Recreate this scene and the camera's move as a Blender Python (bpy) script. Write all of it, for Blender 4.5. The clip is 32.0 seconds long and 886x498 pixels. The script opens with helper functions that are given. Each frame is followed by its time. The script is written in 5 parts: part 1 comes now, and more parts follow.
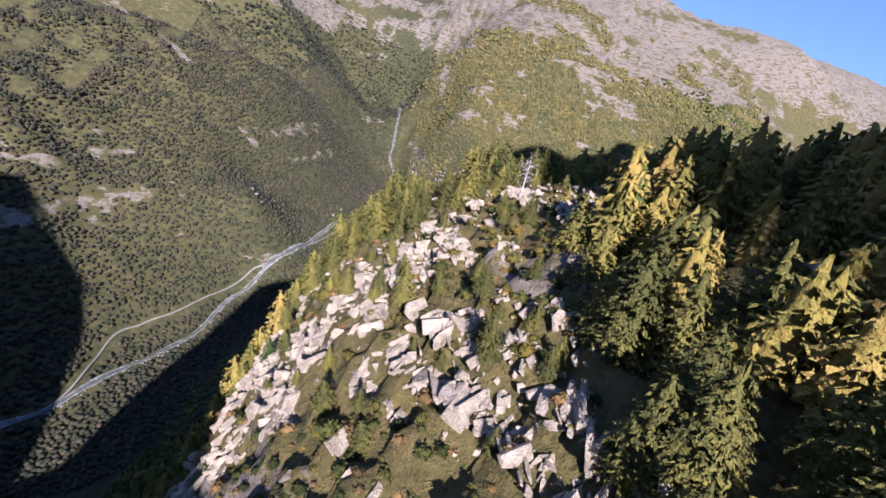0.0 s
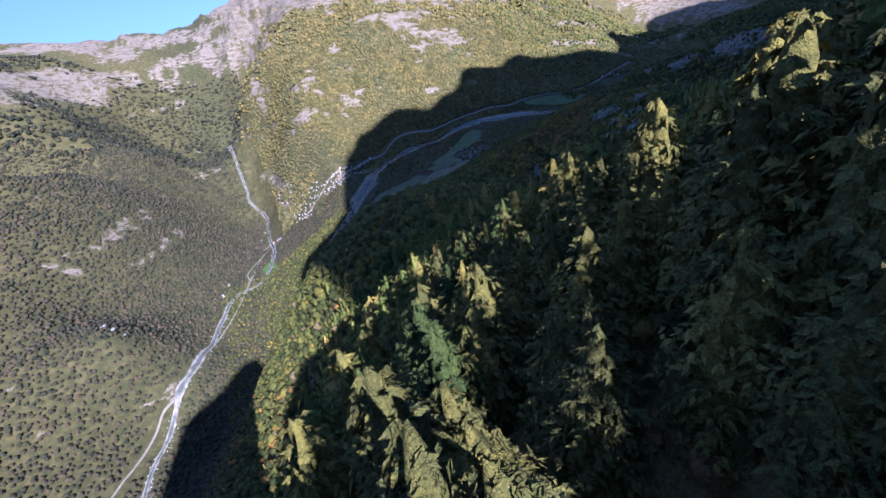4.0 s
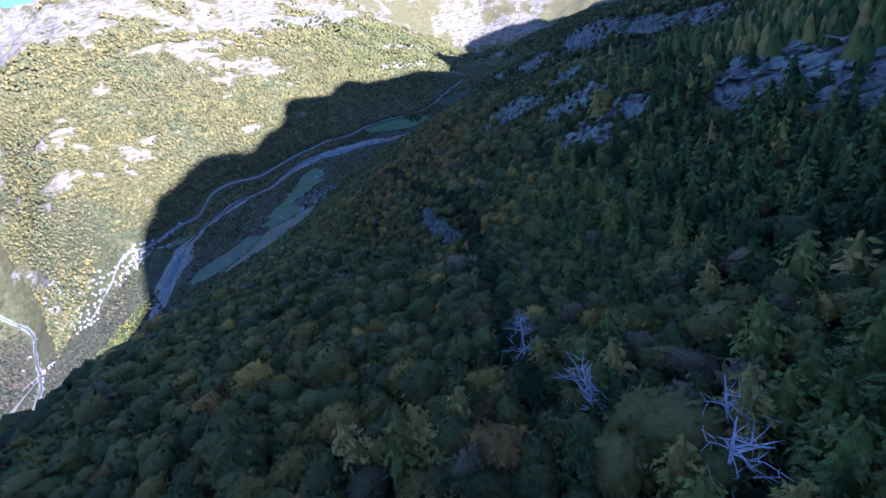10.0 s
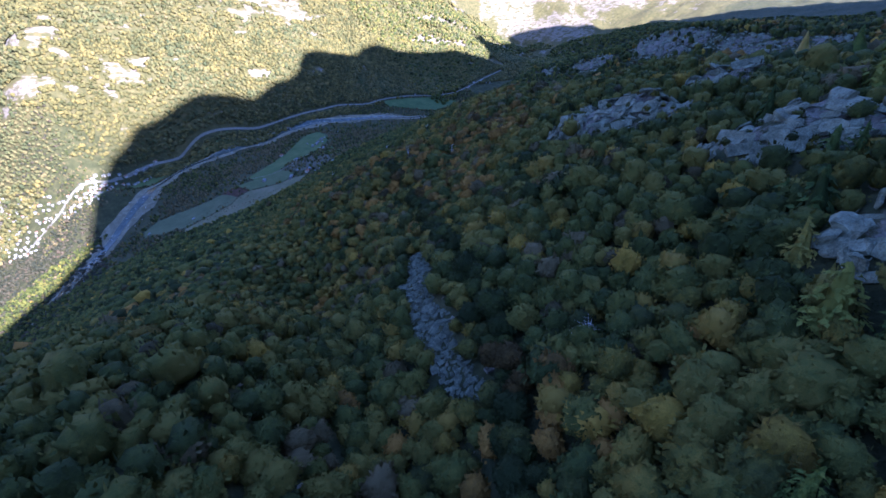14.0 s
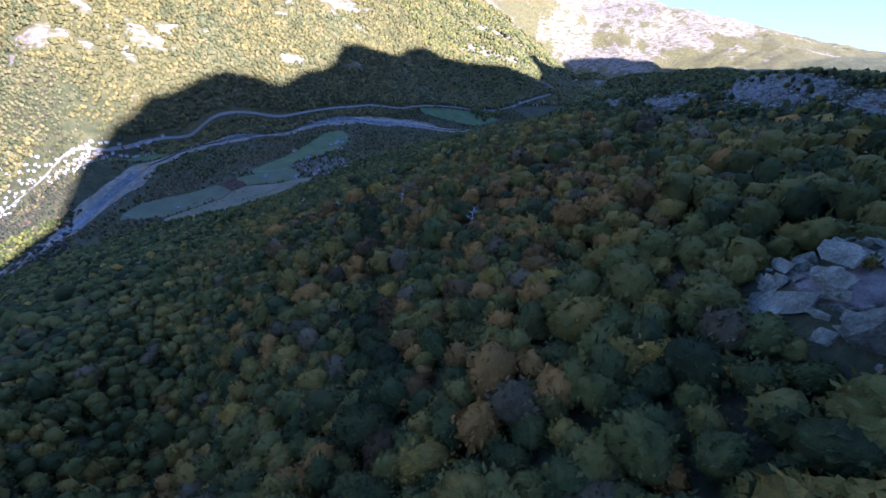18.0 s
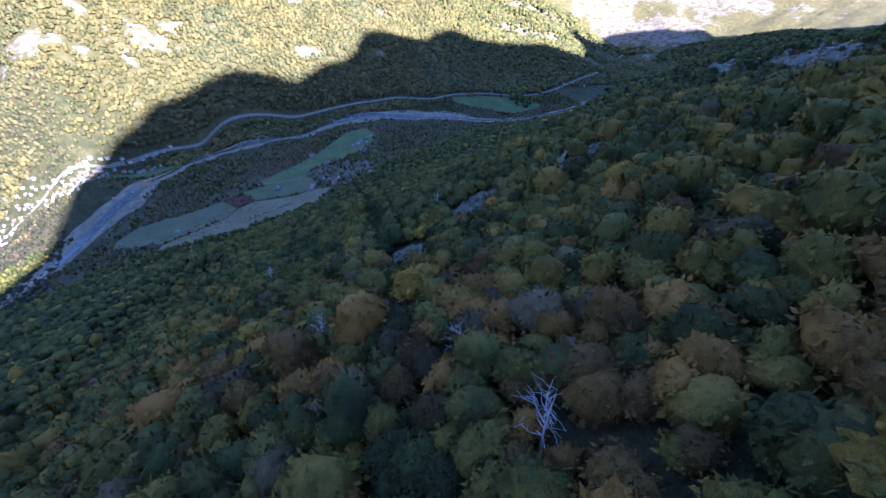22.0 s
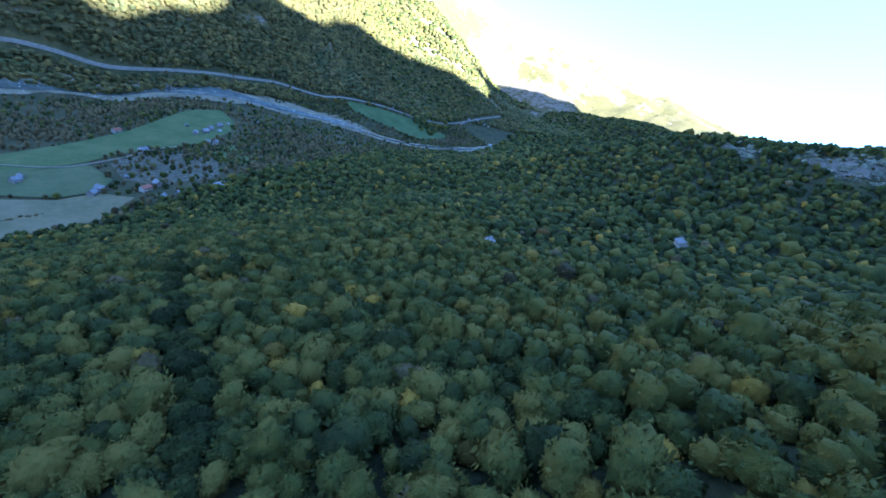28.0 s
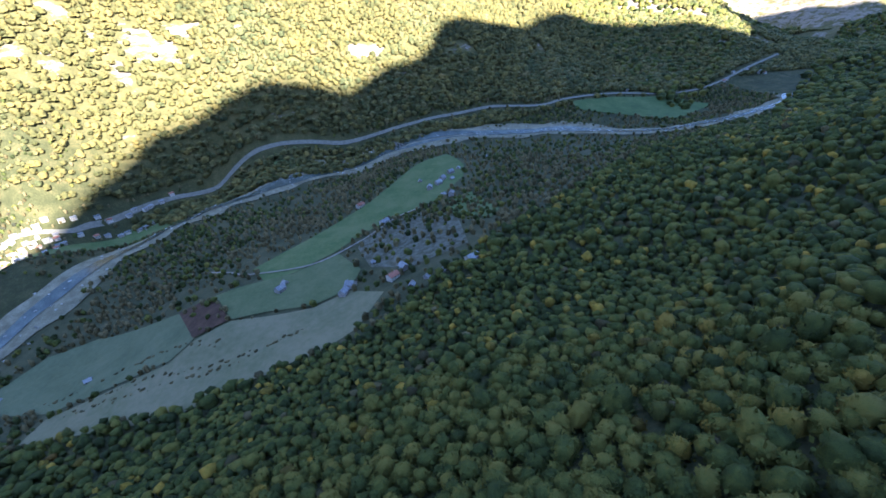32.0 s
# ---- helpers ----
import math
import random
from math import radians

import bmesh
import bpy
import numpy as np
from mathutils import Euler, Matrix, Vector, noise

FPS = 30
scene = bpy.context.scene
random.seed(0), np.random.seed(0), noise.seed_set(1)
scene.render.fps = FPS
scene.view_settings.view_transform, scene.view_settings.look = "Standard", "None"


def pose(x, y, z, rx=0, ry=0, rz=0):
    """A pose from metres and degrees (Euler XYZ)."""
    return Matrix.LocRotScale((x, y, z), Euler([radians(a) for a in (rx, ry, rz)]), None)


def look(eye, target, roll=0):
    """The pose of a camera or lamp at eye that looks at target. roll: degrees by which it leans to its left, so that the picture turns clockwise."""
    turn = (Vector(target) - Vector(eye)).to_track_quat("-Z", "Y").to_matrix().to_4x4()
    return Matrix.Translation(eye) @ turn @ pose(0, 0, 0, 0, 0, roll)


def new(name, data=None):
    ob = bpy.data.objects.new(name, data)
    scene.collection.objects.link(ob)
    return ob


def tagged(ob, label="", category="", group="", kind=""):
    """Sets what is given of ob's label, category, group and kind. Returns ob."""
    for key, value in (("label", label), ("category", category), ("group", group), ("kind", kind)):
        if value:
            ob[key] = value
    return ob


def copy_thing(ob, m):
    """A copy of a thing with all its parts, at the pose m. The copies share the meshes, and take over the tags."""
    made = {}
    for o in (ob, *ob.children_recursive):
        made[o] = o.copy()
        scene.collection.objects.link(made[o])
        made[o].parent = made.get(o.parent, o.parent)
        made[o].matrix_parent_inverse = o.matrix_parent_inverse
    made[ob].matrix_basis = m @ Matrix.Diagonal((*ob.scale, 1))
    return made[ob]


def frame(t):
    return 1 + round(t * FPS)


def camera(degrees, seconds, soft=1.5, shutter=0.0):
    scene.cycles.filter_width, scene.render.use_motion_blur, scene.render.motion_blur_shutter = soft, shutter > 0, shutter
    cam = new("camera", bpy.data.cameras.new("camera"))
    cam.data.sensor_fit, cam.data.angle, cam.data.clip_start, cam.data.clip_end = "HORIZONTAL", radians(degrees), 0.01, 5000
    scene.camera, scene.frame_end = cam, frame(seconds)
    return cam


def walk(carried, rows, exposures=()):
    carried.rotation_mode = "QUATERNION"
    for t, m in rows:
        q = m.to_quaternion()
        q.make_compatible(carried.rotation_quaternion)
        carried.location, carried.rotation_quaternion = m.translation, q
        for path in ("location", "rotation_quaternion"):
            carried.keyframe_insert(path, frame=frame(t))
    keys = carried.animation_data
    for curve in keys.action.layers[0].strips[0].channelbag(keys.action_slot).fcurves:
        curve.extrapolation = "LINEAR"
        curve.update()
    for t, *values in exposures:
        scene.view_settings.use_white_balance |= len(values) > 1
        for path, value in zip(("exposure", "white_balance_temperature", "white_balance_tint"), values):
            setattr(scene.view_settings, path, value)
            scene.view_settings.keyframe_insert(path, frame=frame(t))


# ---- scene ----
# ---- camera ----
cam = camera(92.97, 32.0, soft=1.6)
PATH = [
    (0.0, -134.0, 236.1, 333.2, -2.09, -23.87, 9.66),
    (0.5, -136.0, 251.9, 330.7, -3.69, -23.84, 8.16),
    (1.0, -138.0, 267.9, 328.5, -5.85, -23.56, 5.99),
    (1.5, -139.7, 283.4, 326.4, -8.45, -23.28, 4.00),
    (2.0, -141.3, 298.7, 324.3, -10.50, -23.18, 2.49),
    (2.5, -142.2, 313.3, 322.0, -12.06, -23.80, 1.61),
    (3.0, -141.9, 327.8, 318.0, -14.88, -24.58, -2.05),
    (3.5, -140.5, 342.4, 312.8, -14.99, -25.96, -9.14),
    (5.5, -126.3, 403.7, 289.4, -19.31, -27.80, -25.82),
    (6.0, -121.7, 419.9, 286.4, -22.20, -27.98, -26.55),
    (6.5, -115.9, 435.3, 283.4, -25.19, -27.85, -28.66),
    (7.0, -108.9, 450.3, 280.7, -27.29, -28.15, -30.71),
    (7.5, -101.5, 465.7, 277.7, -27.82, -28.87, -31.87),
    (8.0, -92.5, 481.3, 273.2, -29.88, -28.45, -25.65),
    (8.5, -82.0, 496.8, 268.4, -32.36, -27.90, -20.14),
    (9.0, -71.5, 511.0, 264.1, -33.46, -28.21, -18.86),
    (9.5, -61.6, 523.4, 260.4, -34.63, -28.11, -18.15),
    (10.0, -52.0, 535.3, 257.0, -35.68, -28.16, -18.33),
    (10.5, -42.2, 546.8, 254.0, -36.50, -28.04, -18.69),
    (11.0, -32.3, 558.1, 251.0, -37.35, -27.82, -19.13),
    (11.5, -22.5, 569.2, 247.2, -37.79, -28.55, -14.55),
    (12.0, -13.1, 580.0, 243.2, -38.54, -30.28, -8.72),
    (12.5, -4.3, 590.2, 239.9, -38.31, -30.52, -7.13),
    (13.0, 3.5, 600.4, 237.3, -36.38, -30.01, -6.31),
    (13.5, 10.7, 610.5, 234.9, -35.73, -29.93, -5.98),
    (14.0, 17.5, 620.9, 232.7, -35.61, -29.80, -6.34),
    (14.5, 24.0, 631.0, 230.7, -35.24, -29.55, -6.43),
    (16.5, 66.7, 668.1, 222.7, -33.45, -28.41, -1.14),
    (17.0, 73.8, 679.9, 219.9, -33.47, -28.51, -0.50),
    (17.5, 80.3, 691.8, 217.3, -33.25, -28.46, 0.40),
    (18.0, 86.5, 703.9, 214.6, -32.71, -28.17, 1.67),
    (18.5, 91.8, 716.2, 211.2, -32.13, -28.26, 0.89),
    (19.0, 96.9, 729.0, 207.5, -31.99, -28.73, -0.47),
    (19.5, 102.4, 742.6, 204.2, -31.68, -28.95, -1.38),
    (20.0, 108.3, 756.6, 201.2, -30.64, -29.01, -2.11),
    (20.5, 114.4, 770.4, 198.1, -29.61, -29.13, -3.06),
    (21.0, 120.3, 784.4, 194.9, -28.81, -29.21, -4.04),
    (21.5, 126.1, 798.4, 191.4, -28.49, -29.25, -4.11),
    (22.0, 132.1, 812.4, 187.9, -27.68, -29.08, -3.08),
    (22.5, 138.3, 826.3, 184.5, -27.35, -28.73, -0.55),
    (23.0, 144.1, 840.1, 181.1, -27.81, -28.52, 1.89),
    (23.5, 148.6, 853.0, 178.1, -29.04, -28.70, 2.56),
    (24.0, 153.3, 865.6, 174.8, -26.76, -28.46, 3.91),
    (24.5, 159.1, 877.7, 171.0, -24.36, -27.65, 6.17),
    (25.0, 164.6, 889.6, 166.6, -22.74, -28.06, 6.24),
    (25.5, 168.4, 903.8, 162.5, -19.81, -29.22, 4.30),
    (27.5, 181.0, 966.3, 150.2, -19.33, -30.63, 2.79),
    (27.6, 182.2, 969.3, 149.8, -20.84, -30.32, 3.40),
    (27.7, 183.3, 972.4, 149.4, -24.46, -29.59, 4.88),
    (27.8, 184.5, 975.4, 149.0, -31.40, -28.19, 7.72),
    (27.9, 185.7, 978.4, 148.5, -40.45, -26.36, 11.42),
    (28.0, 186.8, 981.5, 148.1, -49.51, -24.53, 15.11),
    (28.1, 187.7, 984.5, 147.7, -51.93, -23.46, 16.19),
    (28.5, 191.4, 996.6, 145.9, -53.91, -22.58, 17.08),
    (28.6, 192.1, 999.8, 145.5, -51.85, -23.07, 16.40),
    (28.7, 192.9, 1002.9, 145.1, -44.46, -24.61, 13.71),
    (28.8, 193.6, 1006.1, 144.8, -34.67, -26.03, 9.50),
    (28.9, 194.3, 1009.3, 144.4, -25.92, -27.31, 5.74),
    (29.0, 195.0, 1012.5, 144.0, -21.28, -27.98, 3.74),
    (29.5, 198.2, 1028.6, 142.2, -19.93, -28.19, 1.41),
    (30.0, 200.9, 1043.9, 139.8, -19.11, -27.92, -0.98),
    (30.5, 203.6, 1057.7, 137.1, -18.44, -27.33, -3.16),
    (31.0, 207.2, 1071.9, 134.5, -17.93, -26.64, -5.01),
    (31.5, 211.3, 1086.1, 131.2, -17.47, -26.13, -6.78),
    (32.0, 215.4, 1100.1, 127.5, -17.07, -25.53, -8.49),
]


def aim(x, y, z, yaw, pitch, roll):
    """A camera pose from its place, its heading, its pitch and its lean, in degrees."""
    return pose(x, y, z) @ pose(0, 0, 0, 0, 0, yaw) @ pose(0, 0, 0, 90 + pitch) @ pose(0, 0, 0, 0, 0, roll)


EXPOSURE = [(0.0, 1.4, 5200, 32), (3.0, 1.6, 4950, 33), (6.0, 2.02, 4650, 42), (9.0, 2.4, 4500, 36), (14.0, 2.75, 4800, 33), (17.0, 2.65, 4900, 34), (20.0, 2.8, 4800, 39), (25.0, 3.05, 4900, 21), (28.0, 3.55, 4850, 11), (29.0, 3.3, 5200, 14), (32.0, 3.3, 5500, 18)]
walk(cam, [(t, aim(*row)) for t, *row in PATH], EXPOSURE)

# ---- sky and sun ----
SUN_AZ, SUN_EL = 170.0, 33.0          # clockwise from +y, and height over the horizon
to_sun = Vector((math.sin(radians(SUN_AZ)) * math.cos(radians(SUN_EL)), math.cos(radians(SUN_AZ)) * math.cos(radians(SUN_EL)), math.sin(radians(SUN_EL))))
world = bpy.data.worlds.new("sky")
scene.world = world
world.use_nodes = True
wn = world.node_tree
wn.nodes.clear()
w_out, w_bg, w_sky = wn.nodes.new("ShaderNodeOutputWorld"), wn.nodes.new("ShaderNodeBackground"), wn.nodes.new("ShaderNodeTexSky")
w_co, w_map, w_nrm = wn.nodes.new("ShaderNodeTexCoord"), wn.nodes.new("ShaderNodeVectorMath"), wn.nodes.new("ShaderNodeVectorMath")
w_sky.sky_type, w_sky.sun_disc = "NISHITA", False
w_sky.sun_elevation, w_sky.sun_rotation = radians(SUN_EL), radians(SUN_AZ)
w_sky.air_density, w_sky.dust_density, w_sky.ozone_density = 1.0, 0.3, 3.0
w_map.operation, w_nrm.operation = "ADD", "NORMALIZE"
w_map.inputs[1].default_value = (0, 0, 0.2)
w_bg.inputs[1].default_value = 0.078
wn.links.new(w_co.outputs["Generated"], w_map.inputs[0])
wn.links.new(w_map.outputs[0], w_nrm.inputs[0])
wn.links.new(w_nrm.outputs[0], w_sky.inputs[0])
wn.links.new(w_sky.outputs[0], w_bg.inputs[0])
wn.links.new(w_bg.outputs[0], w_out.inputs[0])
sun = new("sun", bpy.data.lights.new("sun", "SUN"))
sun.data.energy, sun.data.angle, sun.data.color = 5.0, radians(0.6), (1.0, 0.87, 0.69)
sun.matrix_world = look((0, 0, 2000), Vector((0, 0, 2000)) - to_sun)

# ---- the lie of the land: ridges, slopes and valley lines, each a short row of x, y, z ----
LAND = {
    # out of view; crest heights fitted to cast the valley's shadow
    "mountain behind": [(-420, 40, 120), (-300, 50, 235), (-212, 55, 295), (-160, 60, 322), (-105, 60, 352), (-62, 60, 385), (-25, 60, 482), (40, 60, 560), (115, 60, 625), (256, 60, 664), (350, 60, 626), (420, 60, 660), (493, 60, 694), (595, 60, 706), (701, 60, 662), (788, 60, 690), (856, 60, 628), (1037, 60, 560), (1600, 60, 600)],
    "mountain far behind": [(-1200, -700, 50), (-300, -600, 200), (-130, -200, 310), (-60, -200, 370), (0, -300, 430), (500, -700, 560), (1800, -700, 560)],
    "spur crest": [(-150, 160, 318), (-118, 230, 308), (-98, 300, 316), (-106, 340, 304), (-104, 390, 280), (-98, 440, 253), (-92, 478, 237)],
    "spur left edge": [(-166, 240, 262), (-162, 285, 271), (-156, 315, 281), (-152, 340, 286), (-147, 368, 276), (-146, 415, 250), (-138, 465, 228)],
    "spur left foot": [(-196, 230, 205), (-200, 300, 200), (-200, 360, 188), (-195, 430, 160), (-190, 520, 130)],
    "right of the crest": [(-50, 260, 336), (-40, 330, 320), (40, 350, 322), (180, 300, 350), (-40, 440, 262), (60, 450, 258), (250, 450, 258)],
    "upper slope": [(-90, 521, 222), (-43, 560, 214), (34, 555, 200), (100, 545, 214), (170, 560, 216), (260, 580, 205), (420, 600, 185)],
    "crag foot": [(-43, 659, 196), (15, 724, 172), (65, 650, 182), (107, 715, 174), (98, 604, 208), (145, 717, 190)],
    "shoulder crest": [(200, 633, 206), (192, 660, 206), (182, 690, 204), (194, 725, 198), (214, 760, 188), (230, 800, 182), (244, 842, 174), (250, 890, 161), (265, 940, 143)],
    "hollow behind the shoulder": [(310, 640, 172), (320, 720, 155), (345, 780, 142), (345, 850, 132), (430, 700, 150), (440, 820, 122), (430, 900, 116)],
    "rocky hill": [(525, 1110, 112), (565, 1085, 134), (588, 1030, 144), (605, 960, 159), (628, 900, 177), (640, 840, 178), (640, 760, 171), (640, 690, 167), (520, 900, 128), (540, 820, 135), (530, 990, 126), (760, 820, 150), (760, 980, 125), (700, 1120, 95)],
    "middle slope": [(45, 839, 122), (58, 785, 132), (106, 752, 158), (150, 815, 159), (180, 777, 176), (200, 850, 163)],
    "lower slope": [(50, 1048, 66), (109, 971, 100), (127, 909, 125), (190, 895, 142), (240, 1030, 96), (311, 989, 110), (398, 1060, 96)],
    "foot of the slope": [(-60, 1200, -10), (26, 1320, -30), (138, 1296, -9), (210, 1095, 77), (223, 1272, 10), (284, 1262, 28), (318, 1121, 78), (322, 1200, 40), (465, 1366, 22), (664, 1421, 10), (850, 1430, 5)],
    "left slope of the nose": [(-104, 606, 210), (-118, 655, 191), (-140, 719, 158), (-72, 694, 190), (-84, 765, 160), (-165, 800, 110), (-150, 900, 50), (-60, 840, 112), (-60, 1000, 45), (-215, 690, 90), (-150, 1150, -45), (-300, 600, 0), (-330, 850, -80)],
    "valley floor": [(49, 1540, -4), (80, 1572, -1), (117, 1605, 2), (170, 1625, 4), (70, 1400, -20), (145, 1350, 4), (267, 1404, 11), (323, 1537, 20), (440, 1500, 14), (600, 1480, 3), (-20, 1450, -25), (130, 1585, -3), (350, 1624, 15), (860, 1500, -3)],
    "far side of the floor": [(-33, 1530, 10), (0, 1640, 3), (114, 1690, 5), (275, 1660, 14), (480, 1640, 22), (595, 1635, 25), (810, 1590, -6), (930, 1600, 3), (1100, 1626, 0)],
    "village": [(-133, 1351, -62), (-110, 1600, -25), (-200, 1640, -70), (-200, 1500, -85), (-312, 1613, -133), (-323, 1700, -150), (-332, 1935, -112), (-419, 2394, -80), (-380, 2900, -30)],
    "left river": [(-389, 1375, -148), (-440, 1233, -162), (-542, 1078, -182), (-592, 970, -192), (-650, 870, -202), (-680, 640, -212), (-640, 400, -220)],
    "left hill": [(-500, 1300, -110), (-620, 1300, -30), (-560, 1165, -30), (-650, 1430, 60), (-760, 1150, 40), (-1083, 1511, 304), (-976, 1582, 280), (-840, 1640, 240), (-718, 1770, 196), (-610, 2010, 150), (-1200, 1665, 112), (-1085, 1740, 92), (-935, 1800, 62), (-810, 1935, 50), (-1000, 1100, 150), (-1500, 1500, 420), (-800, 850, -60), (-1100, 700, 60)],
    "left mountain": [(-560, 1750, 60), (-640, 2250, 170), (-900, 2400, 390), (-1500, 2800, 700), (-1330, 2000, 430), (-1050, 2150, 380), (-900, 3300, 560), (-2500, 2500, 800)],
    "far slope": [(-35, 1666, 106), (150, 1745, 120), (300, 1715, 85), (420, 1730, 100), (566, 1780, 125), (843, 1860, 140), (1060, 1760, 75), (1350, 1920, 60), (1632, 2150, 24)],
    "far slope high": [(-66, 1814, 255), (-180, 1850, 90), (120, 1860, 240), (330, 1900, 260), (650, 2050, 260), (860, 2080, 255), (1150, 1990, 185), (1400, 2180, 165), (1672, 2330, 108), (1740, 2230, 20)],
    "far shoulder": [(-200, 2150, 300), (50, 2150, 440), (500, 2350, 460), (900, 2450, 430), (1350, 2500, 340), (1750, 2620, 190), (1930, 2640, 60)],
    "far crest": [(-150, 2700, 400), (250, 2800, 680), (800, 3150, 760), (1133, 3498, 900), (1416, 3373, 800), (1704, 3214, 750), (1943, 3053, 660), (2170, 2900, 430), (0, 3600, 760)],
    "valley end": [(1854, 2280, 22), (1500, 1700, -5), (2125, 2623, 62), (2325, 2385, 68), (2490, 2140, 45), (2609, 1918, 82), (2703, 1698, 78), (2604, 3135, 330), (2844, 2859, 350), (3054, 2559, 322), (3147, 2401, 282), (3283, 2128, 228), (3433, 1727, 125), (3900, 3500, 450), (4300, 2500, 200), (4300, 1500, 90)],
    "far rim": [(-900, 4600, 700), (300, 4600, 900), (1200, 4600, 980), (2000, 4400, 760), (2600, 4300, 850), (2900, 3700, 560), (2950, 3350, 330), (3400, 4300, 745), (4300, 4200, 570)],
    "right bench": [(1650, 1510, 70), (1200, 1150, 92), (1750, 1866, 40), (900, 950, 105), (1000, 780, 118), (1500, 800, 92), (1700, 700, 95), (2600, 1450, 80), (2600, 900, 95), (3500, 1300, 70), (3800, 600, 80)],
}


def lattice(ix, iy, seed):
    """A number from 0 to 1 for each whole-numbered place."""
    h = (ix.astype(np.int64) * 374761393 + iy.astype(np.int64) * 668265263 + seed * 974634777) & 0x7FFFFFFF
    h = ((h ^ (h >> 13)) * 1274126177) & 0x7FFFFFFF
    return ((h ^ (h >> 16)) & 0xFFFFF) / 0xFFFFF


def value_noise(x, y, seed):
    ix, iy = np.floor(x), np.floor(y)
    fx, fy = x - ix, y - iy
    fx, fy = fx * fx * (3 - 2 * fx), fy * fy * (3 - 2 * fy)
    a, b = lattice(ix, iy, seed), lattice(ix + 1, iy, seed)
    c, d = lattice(ix, iy + 1, seed), lattice(ix + 1, iy + 1, seed)
    return (a * (1 - fx) + b * fx) * (1 - fy) + (c * (1 - fx) + d * fx) * fy


def fbm(x, y, size, octaves=4, seed=1):
    """Rolling noise from -1 to 1, its largest forms about size metres across."""
    total, height, all_h = np.zeros_like(x), 1.0, 0.0
    for n in range(octaves):
        total += height * (2 * value_noise(x / size + 17.3 * n, y / size - 9.1 * n, seed + n) - 1)
        all_h, height, size = all_h + height, height * 0.5, size * 0.5
    return total / all_h


nodes = np.array([p for line in LAND.values() for p in line], float)


def spline_kernel(d):
    return d * d * np.log(d + 1e-9)


def spline_fit():
    n = len(nodes)
    xy = nodes[:, :2] / 1000
    k = spline_kernel(np.linalg.norm(xy[:, None] - xy[None], axis=2)) + np.eye(n) * 2e-5
    p = np.c_[np.ones(n), xy]
    a = np.block([[k, p], [p.T, np.zeros((3, 3))]])
    return np.linalg.solve(a, np.r_[nodes[:, 2], np.zeros(3)])


spline_w = spline_fit()


def sstep(a, b, x):
    t = np.clip((x - a) / (b - a), 0, 1)
    return t * t * (3 - 2 * t)


def floor_share(x, y, z0):
    """How much of a place belongs to the flat valley floor."""
    return sstep(1235, 1330, y) * (1 - sstep(1640, 1700, y)) * sstep(-120, -20, x) * (1 - sstep(1000, 1200, x))


CRAGS = [(144, 700, 9, 21), (166, 675, 10, 8), (124, 643, 12, 15), (95, 613, 17, 16), (107, 566, 18, 15), (93, 536, 14, 16), (209, 889, 10, 6), (600, 905, 34, 46), (572, 990, 22, 28), (596, 815, 26, 42), (552, 1045, 14, 18), (600, 740, 30, 24)]
CLIFFS = [(-175, 2080, 20, 60), (-70, 1735, 45, 22), (-12, 1822, 40, 14), (268, 2077, 70, 16), (528, 2137, 60, 14), (-5, 1787, 18, 10), (114, 1809, 20, 10), (-11, 1732, 14, 8), (47, 1751, 22, 10), (341, 1760, 25, 10), (437, 2136, 60, 14), (214, 2228, 60, 16), (-668, 1396, 30, 12), (-868, 1446, 50, 16), (-285, 3311, 10, 26), (-272, 3231, 10, 24), (-190, 2097, 10, 18), (-65, 1825, 22, 10), (-4, 1839, 26, 10), (-110, 1757, 24, 13), (-123, 1864, 18, 10), (-32, 1710, 16, 8), (45, 1766, 16, 8)]
RAVINE = [(25, 646), (35, 677), (55, 740), (65, 797), (66, 815), (70, 830), (74, 860), (79, 895), (87, 965), (110, 1049)]
# x and extra height of the unseen southern ridge, fitted to the shadow's edge
SHADOWER = [(-900, 700), (-700, 680), (-580, 430), (-510, 90), (-450, 70), (-414, 160), (-383, 190), (-333, 264), (-250, 235), (-200, 240), (-172, 223), (-160, 177), (-150, 83), (-135, 65), (-118, 51), (-100, 47), (-80, 39), (-60, 22), (-50, -3), (-36, -6), (-27, 207), (20, 216), (100, 187), (161, 208), (221, 327), (285, 445), (360, 540), (505, 527), (598, 475), (668, 548), (742, 568), (845, 682), (950, 712), (1038, 791), (1105, 738), (1290, 680), (1370, 600), (1430, 590), (1500, 739), (1700, 765), (1850, 843), (2000, 949), (2300, 1233), (2580, 1430), (2750, 1323), (2850, 1046), (2910, 457), (3000, 221), (3200, 239), (3600, 257)]
SCREE = [(192, 906, 6.5, 14), (167, 895, 7, 11)]
GULLY = [(78, 722), (66, 702), (59, 688), (50, 664)]


def line_dist(points, x, y):
    """The distance on the plan from a line of points."""
    best = np.full(len(x), 1e9)
    for (x0, y0), (x1, y1) in zip(points, points[1:]):
        t = np.clip(((x - x0) * (x1 - x0) + (y - y0) * (y1 - y0)) / ((x1 - x0) ** 2 + (y1 - y0) ** 2), 0, 1)
        best = np.minimum(best, np.hypot(x - x0 - t * (x1 - x0), y - y0 - t * (y1 - y0)))
    return best


def spur_bare(x, y):
    """How much of a place belongs to the open slabs on the spur."""
    n = 8 * fbm(x, y, 24, 3, 171)
    right = -113 + 22 * sstep(288, 312, y)
    return sstep(-185, -172, x + n) * sstep(right + 4, right - 6, x + n) * sstep(232, 244, y) * sstep(348, 334, y + n)


